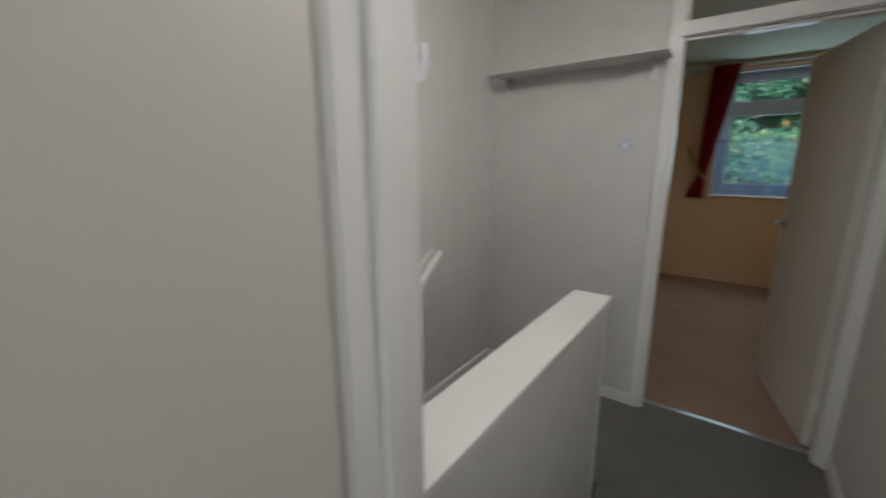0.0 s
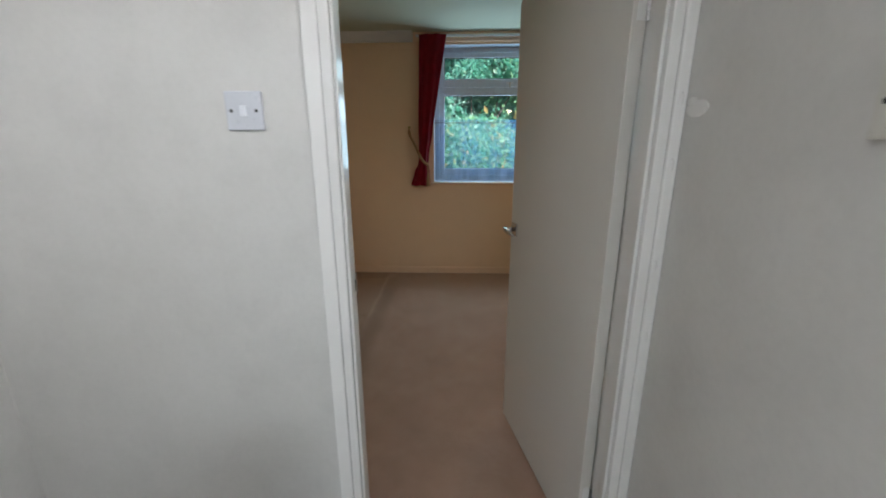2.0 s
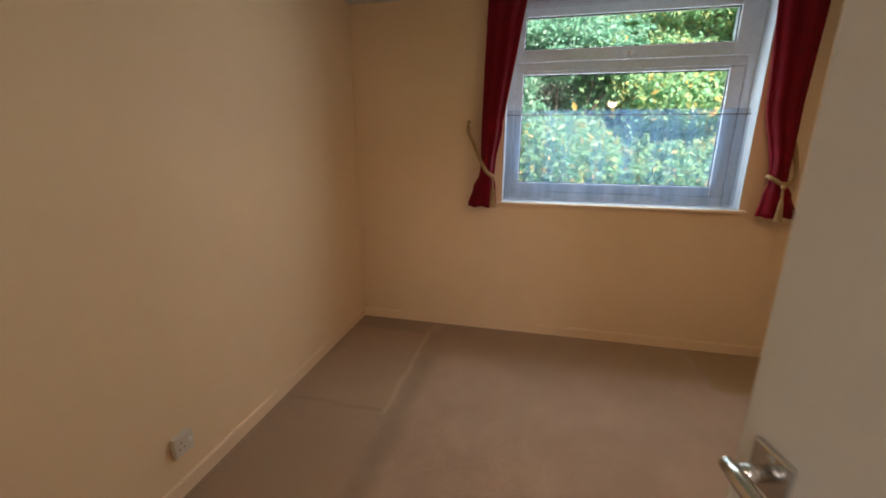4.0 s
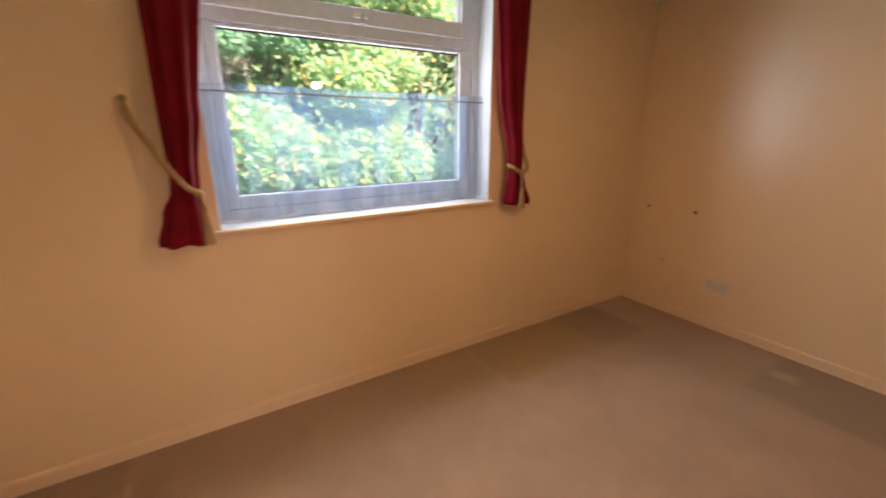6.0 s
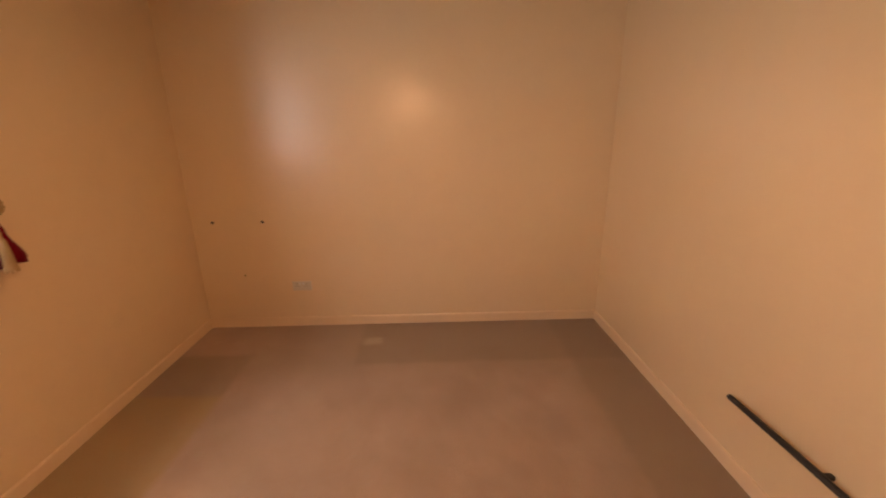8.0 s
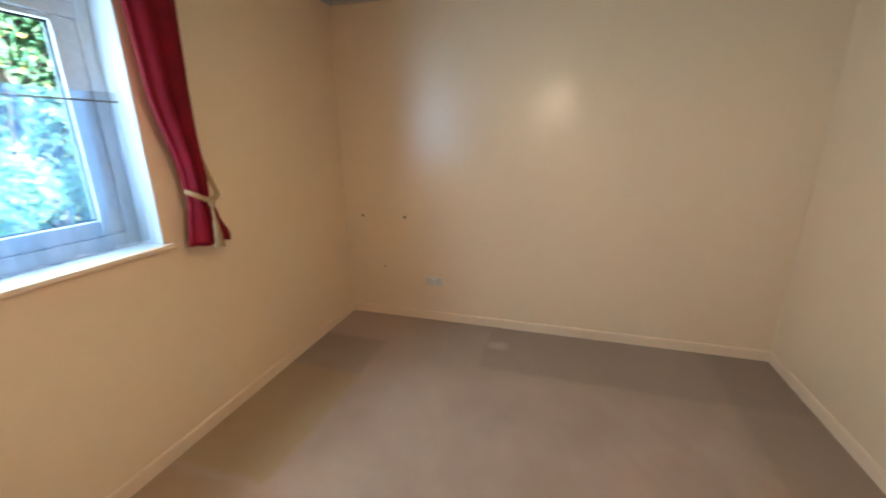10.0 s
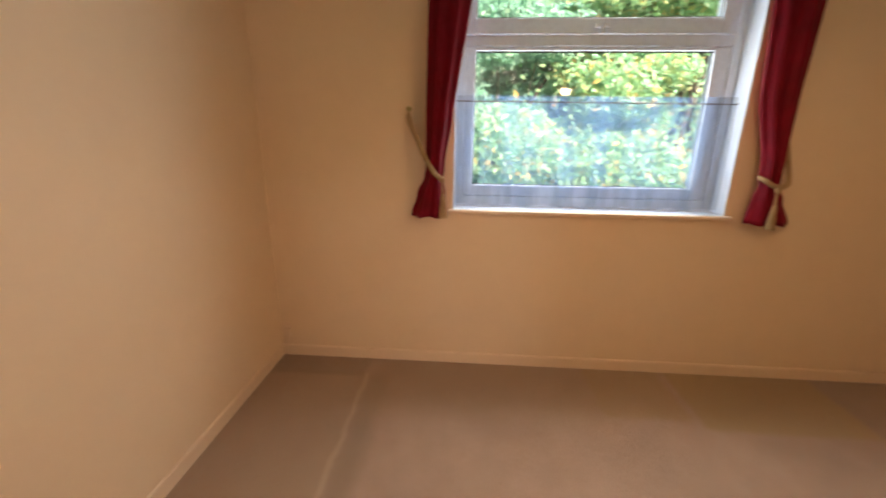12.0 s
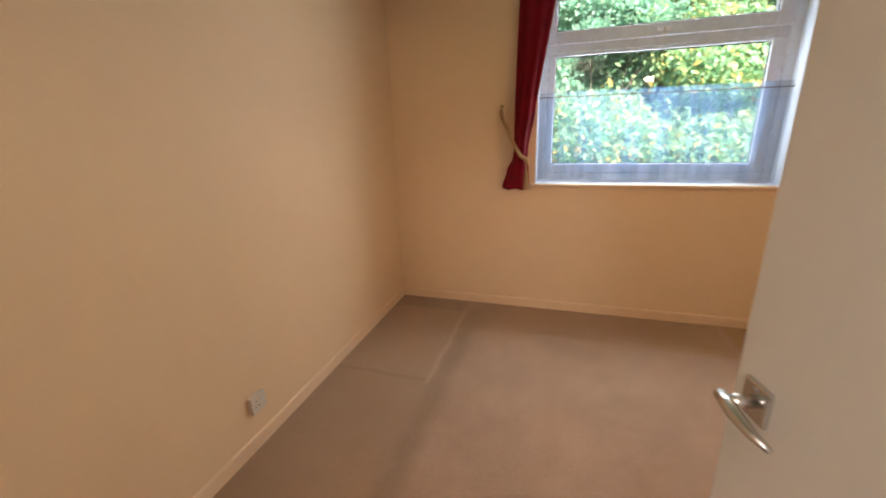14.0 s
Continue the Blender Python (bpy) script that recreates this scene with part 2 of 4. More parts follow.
# besides furniture marks, wall-side TAN and DEEP bands paint in the centre's lighter sheen
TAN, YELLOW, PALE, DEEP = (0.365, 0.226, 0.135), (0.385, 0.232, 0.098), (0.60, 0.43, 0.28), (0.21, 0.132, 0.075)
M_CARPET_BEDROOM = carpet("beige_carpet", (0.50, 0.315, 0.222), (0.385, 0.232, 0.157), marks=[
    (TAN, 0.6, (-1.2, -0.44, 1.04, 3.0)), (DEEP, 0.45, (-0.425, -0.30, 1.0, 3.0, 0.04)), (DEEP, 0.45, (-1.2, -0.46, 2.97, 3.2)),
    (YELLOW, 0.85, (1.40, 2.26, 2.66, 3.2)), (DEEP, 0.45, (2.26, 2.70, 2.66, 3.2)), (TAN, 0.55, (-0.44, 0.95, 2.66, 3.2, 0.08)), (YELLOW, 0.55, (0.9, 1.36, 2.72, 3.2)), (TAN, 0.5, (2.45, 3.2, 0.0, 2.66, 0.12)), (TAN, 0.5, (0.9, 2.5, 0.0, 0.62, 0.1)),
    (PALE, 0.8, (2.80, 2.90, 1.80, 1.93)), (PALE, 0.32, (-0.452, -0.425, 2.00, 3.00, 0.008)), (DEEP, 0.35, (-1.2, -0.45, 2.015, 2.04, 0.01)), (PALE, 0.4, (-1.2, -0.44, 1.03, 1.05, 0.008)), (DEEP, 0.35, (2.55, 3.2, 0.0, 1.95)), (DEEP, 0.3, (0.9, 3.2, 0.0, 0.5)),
])
M_SOIL = paint("grass_ground", (0.07, 0.10, 0.035), (0.05, 0.06, 0.025), 0.95, grain=30, relief=0.5)
M_BARK = paint("bark", (0.055, 0.055, 0.05), (0.035, 0.035, 0.03), 0.9, grain=40, relief=0.9)
M_LEAF_BLUE = leaf_cloth("blue_green_leaves", (0.14, 0.34, 0.29), (0.21, 0.44, 0.36), (0.36, 0.55, 0.40), 0.65)
M_LEAF_YELLOW = leaf_cloth("yellow_green_leaves", (0.18, 0.40, 0.26), (0.34, 0.56, 0.30), (0.82, 0.46, 0.15), 0.65)
M_LEAF_HEDGE = leaf_cloth("hedge_leaves", (0.02, 0.066, 0.048), (0.042, 0.12, 0.075), (0.17, 0.19, 0.06), 0.4)

# ---- mesh helpers ----


def box(bm, x0, x1, y0, y1, z0, z1, bev=0.0, seg=2):
    made = bmesh.ops.create_cube(bm, size=1.0, matrix=Matrix.LocRotScale(((x0 + x1) / 2, (y0 + y1) / 2, (z0 + z1) / 2), None, (abs(x1 - x0), abs(y1 - y0), abs(z1 - z0))))
    if bev:
        edges = {e for v in made["verts"] for e in v.link_edges}
        bmesh.ops.bevel(bm, geom=list(edges), offset=bev, segments=seg, affect='EDGES', profile=0.5)
    return bm


def rod(bm, a, b, r0, r1=None, seg=12):
    a, b = Vector(a), Vector(b)
    q = (b - a).to_track_quat("Z", "Y").to_matrix().to_4x4()
    bmesh.ops.create_cone(bm, cap_ends=True, segments=seg, radius1=r0, radius2=r0 if r1 is None else r1, depth=(b - a).length, matrix=Matrix.Translation((a + b) / 2) @ q)
    return bm


def ball(bm, c, r, sx=1, sy=1, sz=1, seg=12):
    bmesh.ops.create_uvsphere(bm, u_segments=seg, v_segments=max(seg // 2, 4), radius=r, matrix=Matrix.LocRotScale(c, None, (sx, sy, sz)))
    return bm


def tube(bm, points, radii, seg=10):
    """A smooth tube along points, with a radius at each."""
    rings = []
    for i, p in enumerate(points):
        d = (Vector(points[min(i + 1, len(points) - 1)]) - Vector(points[max(i - 1, 0)])).normalized()
        side = d.orthogonal().normalized() if i == 0 else (rings_side - d * rings_side.dot(d)).normalized()
        rings_side = side
        up = d.cross(side)
        rings.append([bm.verts.new(Vector(p) + (side * math.cos(k * math.tau / seg) + up * math.sin(k * math.tau / seg)) * radii[i]) for k in range(seg)])
    for r0, r1 in zip(rings, rings[1:]):
        for k in range(seg):
            bm.faces.new((r0[k], r0[(k + 1) % seg], r1[(k + 1) % seg], r1[k]))
    bm.faces.new(rings[0][::-1])
    bm.faces.new(rings[-1])
    return bm


def prism(bm, outline, axis, lo, hi):
    """An outline of (u, v) pushed along an axis: x takes (y, z), y takes (x, z), z takes (x, y)."""
    put = {"x": lambda u, v, w: (w, u, v), "y": lambda u, v, w: (u, w, v), "z": lambda u, v, w: (u, v, w)}[axis]
    a = [bm.verts.new(put(u, v, lo)) for u, v in outline]
    b = [bm.verts.new(put(u, v, hi)) for u, v in outline]
    n = len(a)
    for i in range(n):
        bm.faces.new((a[i], a[(i + 1) % n], b[(i + 1) % n], b[i]))
    bm.faces.new(a[::-1])
    bm.faces.new(b)
    bmesh.ops.recalc_face_normals(bm, faces=bm.faces[:])
    return bm


def mesh_of(name, bm, material, smooth=False):
    bmesh.ops.recalc_face_normals(bm, faces=bm.faces[:])
    me = bpy.data.meshes.new(name)
    bm.to_mesh(me)
    bm.free()
    me.materials.append(material)
    if smooth:
        me.shade_smooth()
    return me


def part(name, bm, material, parent=None, label="", smooth=False):
    ob = new(name, mesh_of(name, bm, material, smooth))
    if parent is not None:
        ob.parent = parent
    return tagged(ob, label)


def structure(name, bm, material, label, category, smooth=False):
    return tagged(part(name, bm, material, None, "", smooth), label, category, kind="structure")


def thing(name, place, label, category, group="", turn=0.0):
    ob = new(name)
    ob.empty_display_size = 0.1
    ob.matrix_basis = pose(*place, 0, 0, turn)
    return tagged(ob, label, category, group)


def nb():
    return bmesh.new()


# ---- plan ----
LEFT, RIGHT, WIN, BACK = -1.090, 3.110, 3.153, 0.080      # bedroom faces
TOP = 2.44                                                # ceilings
LFACE, LLEFT, LRIGHT, LEND = -0.085, -1.035, 0.800, -2.040  # landing faces
DOOR_L, DOOR_R, DOOR_H = 0.0, 0.751, 1.985
WX0, WX1, WZ0, WZ1 = 0.030, 1.553, 1.000, 2.335           # window opening
GROUND = -2.75

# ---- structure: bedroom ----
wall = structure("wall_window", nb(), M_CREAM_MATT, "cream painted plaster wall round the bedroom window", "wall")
bm = nb()
for b in ((LEFT - 0.2, WX0, WIN, WIN + 0.26, -0.3, TOP + 0.2), (WX1, RIGHT + 0.2, WIN, WIN + 0.26, -0.3, TOP + 0.2), (WX0, WX1, WIN, WIN + 0.26, -0.3, WZ0 - 0.012), (WX0, WX1, WIN, WIN + 0.26, WZ1, TOP + 0.2)):
    box(bm, *b)
bmesh.ops.remove_doubles(bm, verts=bm.verts[:], dist=0.0001)
bm.to_mesh(wall.data)
bm.free()
SKEW = pose(LEFT, WIN, 0, 0, 0, 0.5) @ pose(-LEFT, -WIN, 0)   # the socket wall stands slightly askew
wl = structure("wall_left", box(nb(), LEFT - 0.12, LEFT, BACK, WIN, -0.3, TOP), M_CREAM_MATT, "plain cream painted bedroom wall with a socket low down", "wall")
wl.matrix_basis = SKEW
structure("wall_right", box(nb(), RIGHT, RIGHT + 0.2, BACK - 0.165, WIN, -0.3, TOP), M_CREAM, "cream satin-painted bedroom wall that shines near the window", "wall")
bm = nb()
box(bm, DOOR_R + 0.044, RIGHT, 0.0, BACK, -0.3, TOP)
box(bm, LEFT - 0.12, DOOR_L - 0.039, -0.001, 0.001, -0.3, TOP)
structure("wall_door_side", bm, M_CREAM, "cream painted bedroom wall beside the doorway", "wall")
structure("floor_bedroom", box(nb(), LEFT, RIGHT, 0.012, WIN, -0.3, 0.0), M_CARPET_BEDROOM, "worn beige bedroom carpet with furniture marks and darker edge bands", "carpet")
structure("ceiling_bedroom", box(nb(), LEFT - 0.12, RIGHT + 0.2, BACK, WIN, TOP, TOP + 0.2), M_CEILING_DIM, "plain white plastered bedroom ceiling", "ceiling")


def cove_outline(sign):
    pts = [(0, 0), (0, -0.085)]
    for k in range(1, 7):
        a = math.pi / 2 * k / 7
        pts.append((sign * (0.085 - 0.085 * math.cos(a)) , -0.085 + 0.085 * math.sin(a)))
    pts.append((sign * 0.085, 0))
    return pts


bm = nb()
prism(bm, [(LEFT + u, TOP + v) for u, v in cove_outline(1)], "y", BACK, WIN)
prism(bm, [(RIGHT + u, TOP + v) for u, v in cove_outline(-1)], "y", BACK, WIN)
prism(bm, [(BACK + u, TOP + v) for u, v in cove_outline(1)], "x", LEFT, RIGHT)
prism(bm, [(WIN + u, TOP + v) for u, v in cove_outline(-1)], "x", LEFT, -0.165)
prism(bm, [(WIN + u, TOP + v) for u, v in cove_outline(-1)], "x", 1.80, RIGHT)
structure("trim_coving", bm, M_COVING, "white plaster coving round the bedroom ceiling", "coving", True)


def skirting(name, axis, face, out, lo, hi, height, material, label):
    """A board with a rounded top against a wall face."""
    o = 0.012 * out
    pts = [(face, 0), (face, height), (face + o * 0.45, height), (face + o * 0.8, height - 0.004), (face + o, height - 0.012), (face + o, 0)]
    return structure(name, prism(nb(), pts, axis, lo, hi), material, label, "skirting board")


skirting("baseboard_left", "y", LEFT, 1, BACK, WIN - 0.012, 0.072, M_SKIRT, "low cream-painted skirting board below the socket wall").matrix_basis = SKEW
skirting("baseboard_window", "x", WIN, -1, LEFT, RIGHT, 0.072, M_SKIRT, "low cream-painted skirting board below the window")
skirting("baseboard_right", "y", RIGHT, -1, BACK, WIN - 0.012, 0.072, M_SKIRT, "low cream-painted skirting board on the glossy wall")
skirting("baseboard_door_side", "x", BACK, 1, DOOR_R + 0.06, RIGHT - 0.012, 0.072, M_SKIRT, "low cream-painted skirting board beside the doorway")

# ---- structure: landing ----
bm = nb()
box(bm, LLEFT - 0.2, DOOR_L - 0.039, LFACE, 0.0, -2.75, TOP + 0.1)
structure("wall_landing_end", bm, M_LANDING, "off-white landing wall with a light switch and shelf", "wall")
structure("wall_stair", box(nb(), LLEFT - 0.2, LLEFT, -4.6, LFACE, GROUND, TOP + 0.1), M_LANDING, "off-white scuffed wall along the stairs", "wall")
bm = nb()
box(bm, LRIGHT, LRIGHT + 0.12, -1.022, 0.0, -0.3, TOP + 0.1)
box(bm, LRIGHT, LRIGHT + 0.12, LEND - 0.12, -1.80, -0.3, TOP + 0.1)
box(bm, LRIGHT, LRIGHT + 0.12, -1.80, -1.022, 2.0, 2.10)
box(bm, LRIGHT, LRIGHT + 0.12, -1.80, -1.022, 2.42, TOP + 0.1)
structure("wall_landing_right", bm, M_LANDING, "off-white landing wall with a fused switch", "wall")
bm = nb()
box(bm, -0.150, -0.038, LEND, -0.935, -0.3, 0.900)
box(bm, -0.150, -0.038, -4.6, -0.935, GROUND, -0.3)
structure("wall_half_height", bm, M_LANDING, "painted half-height wall guarding the stairwell", "wall")
tagged(part("trim_half_wall_cap", box(nb(), -0.167, -0.024, LEND - 0.005, -0.920, 0.900, 0.924, 0.003), M_GLOSS), "white gloss-painted board capping the half-height wall", "cap board", kind="structure")
tagged(part("trim_half_wall_post", box(nb(), -0.152, -0.034, -0.9349, -0.926, 0.0, 0.8995, 0.002), M_GLOSS), "white painted end board of the half-height wall", "end board", kind="structure")
bm = nb()
box(bm, LLEFT, LRIGHT, -0.80, 0.010, -0.3, 0.0)
box(bm, -0.038, LRIGHT, LEND - 0.12, -0.80, -0.3, 0.0)
bmesh.ops.remove_doubles(bm, verts=bm.verts[:], dist=0.0001)
structure("floor_landing", bm, M_CARPET_LANDING, "grey short-pile landing carpet", "carpet")
bm = nb()
box(bm, LLEFT, LRIGHT, LEND - 0.1, LFACE, TOP, TOP + 0.2)
box(bm, LLEFT, -0.15, -4.6, LEND - 0.1, TOP, TOP + 0.2)
structure("ceiling_landing", bm, M_CEILING, "plain white landing ceiling", "ceiling")
skirting("baseboard_landing_end", "x", LFACE, -1, LLEFT, DOOR_L - 0.040, 0.072, M_GLOSS, "white gloss skirting board under the light switch")
skirting("baseboard_stair_wall", "y", LLEFT, 1, -0.80, LFACE - 0.012, 0.072, M_GLOSS, "white gloss skirting board at the head of the stairs")
skirting("baseboard_landing_right", "y", LRIGHT, -1, -0.955, -0.101, 0.072, M_GLOSS, "white gloss skirting board under the fused switch")

bm = nb()
ball(bm, (LRIGHT, -0.140, 1.492), 0.034, 0.07, 1.25, 0.55, 14)
ball(bm, (LRIGHT, -0.118, 1.508), 0.020, 0.10, 1.1, 0.5, 12)
for x, z in ((0.786, 1.515), (0.786, 1.371), (0.781, 1.125), (0.784, 0.931)):
    ball(bm, (x, LFACE - 0.0155, z), 0.008, 0.6, 0.12, 1.8, 10)
structure("trim_filler_patch", bm, M_FILLER, "rough smear of filler on the landing wall", "filler patch", True)

# room behind the start of the walk
bm = nb()
box(bm, -0.24, -0.012 - 0.03, LEND - 0.12, LEND, -0.3, TOP + 0.1)
box(bm, 0.79, 2.6, LEND - 0.12, LEND, -0.3, TOP + 0.1)
box(bm, -0.042, 0.79, LEND - 0.12, LEND, 2.02, TOP + 0.1)
structure("wall_back_room_front", bm, M_LANDING, "off-white wall with the doorway of the back room", "wall")
structure("wall_back_room_left", box(nb(), -0.24, -0.10, -4.6, LEND - 0.12, -0.3, TOP + 0.1), M_LANDING, "plain off-white wall of the back room", "wall")
structure("wall_back_room_right", box(nb(), 2.4, 2.6, -4.6, LEND - 0.12, -0.3, TOP + 0.1), M_LANDING, "plain off-white wall of the back room", "wall")
# the high slit is made up, an opening for the added fill lamp
bm = nb()
for b in ((LLEFT - 0.2, 0.0, GROUND, TOP + 0.1), (1.40, 2.6, -0.3, TOP + 0.1), (0.0, 1.40, -0.3, 2.19), (0.0, 1.40, 2.45, TOP + 0.1)):
    box(bm, b[0], b[1], -4.8, -4.6, b[2], b[3])
structure("wall_back", bm, M_LANDING, "plain unseen outer wall with a high slit added for the fill lamp", "wall")
structure("floor_back_room", box(nb(), -0.10, 2.4, -4.6, LEND - 0.12, -0.3, 0.0), M_CARPET_LANDING, "grey carpet of the back room", "carpet")
structure("ceiling_back_room", box(nb(), -0.24, 2.6, -4.6, LEND - 0.1, TOP + 0.1, TOP + 0.3), M_CEILING, "plain white ceiling of the back room", "ceiling")
# small room behind the closed door
bm = nb()
box(bm, 2.4, 2.6, LEND - 0.12, 0.0, -0.3, TOP + 0.1)
box(bm, LRIGHT + 0.12, 2.4, LEND, 0.0, -0.5, -0.3)
box(bm, LRIGHT + 0.12, 2.6, LEND, 0.0, TOP + 0.1, TOP + 0.3)
structure("wall_closed_room", bm, M_LANDING, "plain shell of the closed side room", "wall")
structure("floor_stair_foot", box(nb(), LLEFT, -0.15, -4.6, LFACE, GROUND - 0.1, GROUND), M_CARPET_LANDING, "grey carpet at the foot of the stairs", "carpet")


# ---- stairs ----
stairs = thing("staircase", (LLEFT, -0.80, 0), "straight carpeted staircase going down beside the half wall", "stairs")
for i in range(13):
    z, y = -0.19 * (i + 1), -0.225 * i
    part("tread", box(nb(), 0.018, -0.152 - LLEFT, y - 0.245, y, z - 0.19, z, 0.012), M_CARPET_LANDING, stairs)
prism_pts = [(-0.02, 0.075), (-2.95, -2.41), (-2.95, -2.75), (-0.02, -0.26)]
part("string_board", prism(nb(), prism_pts, "x", 0.001, 0.017), M_GLOSS, stairs, "white painted stair string")

rail = thing("handrail", (LLEFT, 0, 0), "white painted handrail sloping down the stair wall", "handrail")
p0, p1 = Vector((0.104, -0.785, 0.944)), Vector((0.104, -3.38, -1.216))
d = (p1 - p0).normalized()
bm = nb()
box(bm, -0.019, 0.019, -0.022, 0.022, 0, (p1 - p0).length, 0.012, 3)
bmesh.ops.transform(bm, matrix=Matrix.Translation(p0) @ d.to_track_quat("Z", "Y").to_matrix().to_4x4(), verts=bm.verts[:])
part("grip", bm, M_GLOSS, rail, smooth=True)
bm = nb()
box(bm, -0.007, 0.007, -0.016, 0.016, 0, (p1 - p0).length - 0.05, 0.004)
bmesh.ops.transform(bm, matrix=Matrix.Translation(p0 + Vector((-0.050, -0.010, 0.008))) @ d.to_track_quat("Z", "Y").to_matrix().to_4x4(), verts=bm.verts[:])
part("wall_batten", bm, M_GLOSS, rail)
for s in (0.25, 1.15, 2.05):
    c = p0 + d * s
    part("bracket", rod(nb(), c, c + Vector((-0.103, 0, -0.030)), 0.006), M_GLOSS, rail)


# ---- doors and frames ----
def hinge(parent, x, y, z):
    bm = nb()
    for k in range(3):
        rod(bm, (x, y, z - 0.04 + k * 0.027), (x, y, z - 0.015 + k * 0.027), 0.006, seg=10)
    h = part("hinge", bm, M_STEEL, parent, "steel butt hinge with paint spots")
    part("hinge_leaf", box(nb(), x - 0.0028, x - 0.0015, y - 0.030, y - 0.004, z - 0.04, z + 0.04), M_GLOSS, h)


# storey-height frame with a glazed panel over the door
fr = thing("door_frame", (0, 0, 0), "white gloss storey-height door frame with a glazed panel above", "door frame")
FY0, FY1 = LFACE - 0.015, BACK + 0.004
part("lining", box(nb(), -0.0385, 0.0, LFACE + 0.0005, 0.006, 0.0, TOP, 0.003), M_GLOSS, fr)
part("architrave", box(nb(), -0.060, -0.022, FY0, LFACE - 0.0005, 0.0, TOP, 0.004), M_GLOSS, fr)
part("lining", box(nb(), DOOR_R, LRIGHT - 0.001, LFACE + 0.0005, 0.036, 0.0, TOP, 0.003), M_GLOSS, fr)
part("rebate", box(nb(), DOOR_R + 0.010, LRIGHT - 0.001, 0.0362, FY1, 0.0, TOP, 0.002), M_GLOSS, fr)
part("architrave", box(nb(), DOOR_R + 0.022, LRIGHT - 0.001, FY0, LFACE, 0.0, TOP, 0.004), M_GLOSS, fr)
part("head", box(nb(), 0.0005, DOOR_R - 0.0005, LFACE, 0.004, DOOR_H, DOOR_H + 0.070, 0.003), M_GLOSS, fr)
part("head_facing", box(nb(), -0.0215, DOOR_R + 0.0215, FY0 + 0.001, LFACE - 0.0005, DOOR_H + 0.004, DOOR_H + 0.068, 0.004), M_GLOSS, fr)
part("top_rail", box(nb(), 0.0005, DOOR_R - 0.0005, LFACE, 0.004, TOP - 0.045, TOP, 0.003), M_GLOSS, fr)
part("stop", box(nb(), 0.0005, 0.008, -0.074, -0.034, 0.0, DOOR_H - 0.001, 0.003), M_GLOSS, fr)
part("stop", box(nb(), DOOR_R - 0.010, DOOR_R - 0.0005, -0.068, -0.010, 0.0, DOOR_H - 0.001, 0.003), M_GLOSS, fr)
part("stop", box(nb(), 0.0135, DOOR_R - 0.0135, -0.068, -0.010, DOOR_H - 0.013, DOOR_H - 0.0005, 0.003), M_GLOSS, fr)
part("transom_pane", box(nb(), 0.0, DOOR_R, -0.012, -0.006, DOOR_H + 0.069, TOP - 0.044), M_GLASS, fr, "glass pane over the door")
for z0, z1 in ((DOOR_H + 0.070, DOOR_H + 0.082), (TOP - 0.057, TOP - 0.045)):
    part("glazing_bead", box(nb(), 0.0005, DOOR_R - 0.0005, -0.026, -0.013, z0, z1, 0.002), M_GLOSS, fr)
part("glazing_bead", box(nb(), 0.0005, 0.012, -0.026, -0.013, DOOR_H + 0.0825, TOP - 0.0575, 0.002), M_GLOSS, fr)
part("glazing_bead", box(nb(), DOOR_R - 0.012, DOOR_R - 0.0005, -0.026, -0.013, DOOR_H + 0.0825, TOP - 0.0575, 0.002), M_GLOSS, fr)
sp = part("strike_plate", box(nb(), 0.0004, 0.0022, -0.030, 0.010, 1.000, 1.062, 0.0008), M_STEEL, fr, "steel strike plate")
part("latch_hole", box(nb(), 0.0021, 0.0028, -0.022, -0.006, 1.014, 1.048), M_DARK, sp)

PIVOT = (DOOR_R + 0.003, 0.050, 0)
OPEN = 77
bd = thing("door_1", PIVOT, "flush off-white painted bedroom door standing open", "door", turn=-OPEN)
W = 0.760
part("leaf", box(nb(), -W, -0.002, -0.042, -0.002, 0.010, 1.975, 0.002), M_DOOR, bd)


def lever(parent, x, y, z, side, hand):
    """A lever on a square rose: side is the way the face looks along y, hand the way the grip points along x."""
    h = part("handle", box(nb(), x - 0.027, x + 0.027, y, y + side * 0.009, z - 0.030, z + 0.030, 0.004, 3), M_CHROME, parent, "satin chrome lever handle on a square plate")
    bm = nb()
    rod(bm, (x, y + side * 0.008, z), (x, y + side * 0.048, z), 0.0105, 0.0085, 14)
    part("neck", bm, M_CHROME, h, smooth=True)
    pts = [(x - hand * 0.012, y + side * 0.049, z + 0.003), (x + hand * 0.02, y + side * 0.054, z + 0.004), (x + hand * 0.042, y + side * 0.055, z + 0.002), (x + hand * 0.068, y + side * 0.051, z - 0.003), (x + hand * 0.088, y + side * 0.043, z - 0.008)]
    bm = tube(nb(), pts, [0.009, 0.0105, 0.0095, 0.0075, 0.005], 12)
    part("grip", bm, M_CHROME, h, smooth=True)
    part("screw", rod(nb(), (x, y + side * 0.009, z + 0.021), (x, y + side * 0.0105, z + 0.021), 0.004), M_STEEL, h)


lever(bd, -W + 0.055, -0.042, 1.035, -1, 1)
lever(bd, -W + 0.055, -0.002, 1.035, 1, 1)
part("latch_plate", box(nb(), -W - 0.001, -W + 0.0005, -0.032, -0.012, 0.99, 1.08), M_STEEL, bd)
for z in (0.245, 1.75):
    hinge(bd, 0.0, 0.0, z)

strip = thing("threshold_strip", (0, 0, 0), "narrow aluminium threshold strip between two carpets", "threshold strip")
part("bar", box(nb(), 0.0005, DOOR_R - 0.0005, -0.012, 0.022, 0.0005, 0.006, 0.0025), M_STEEL, strip)
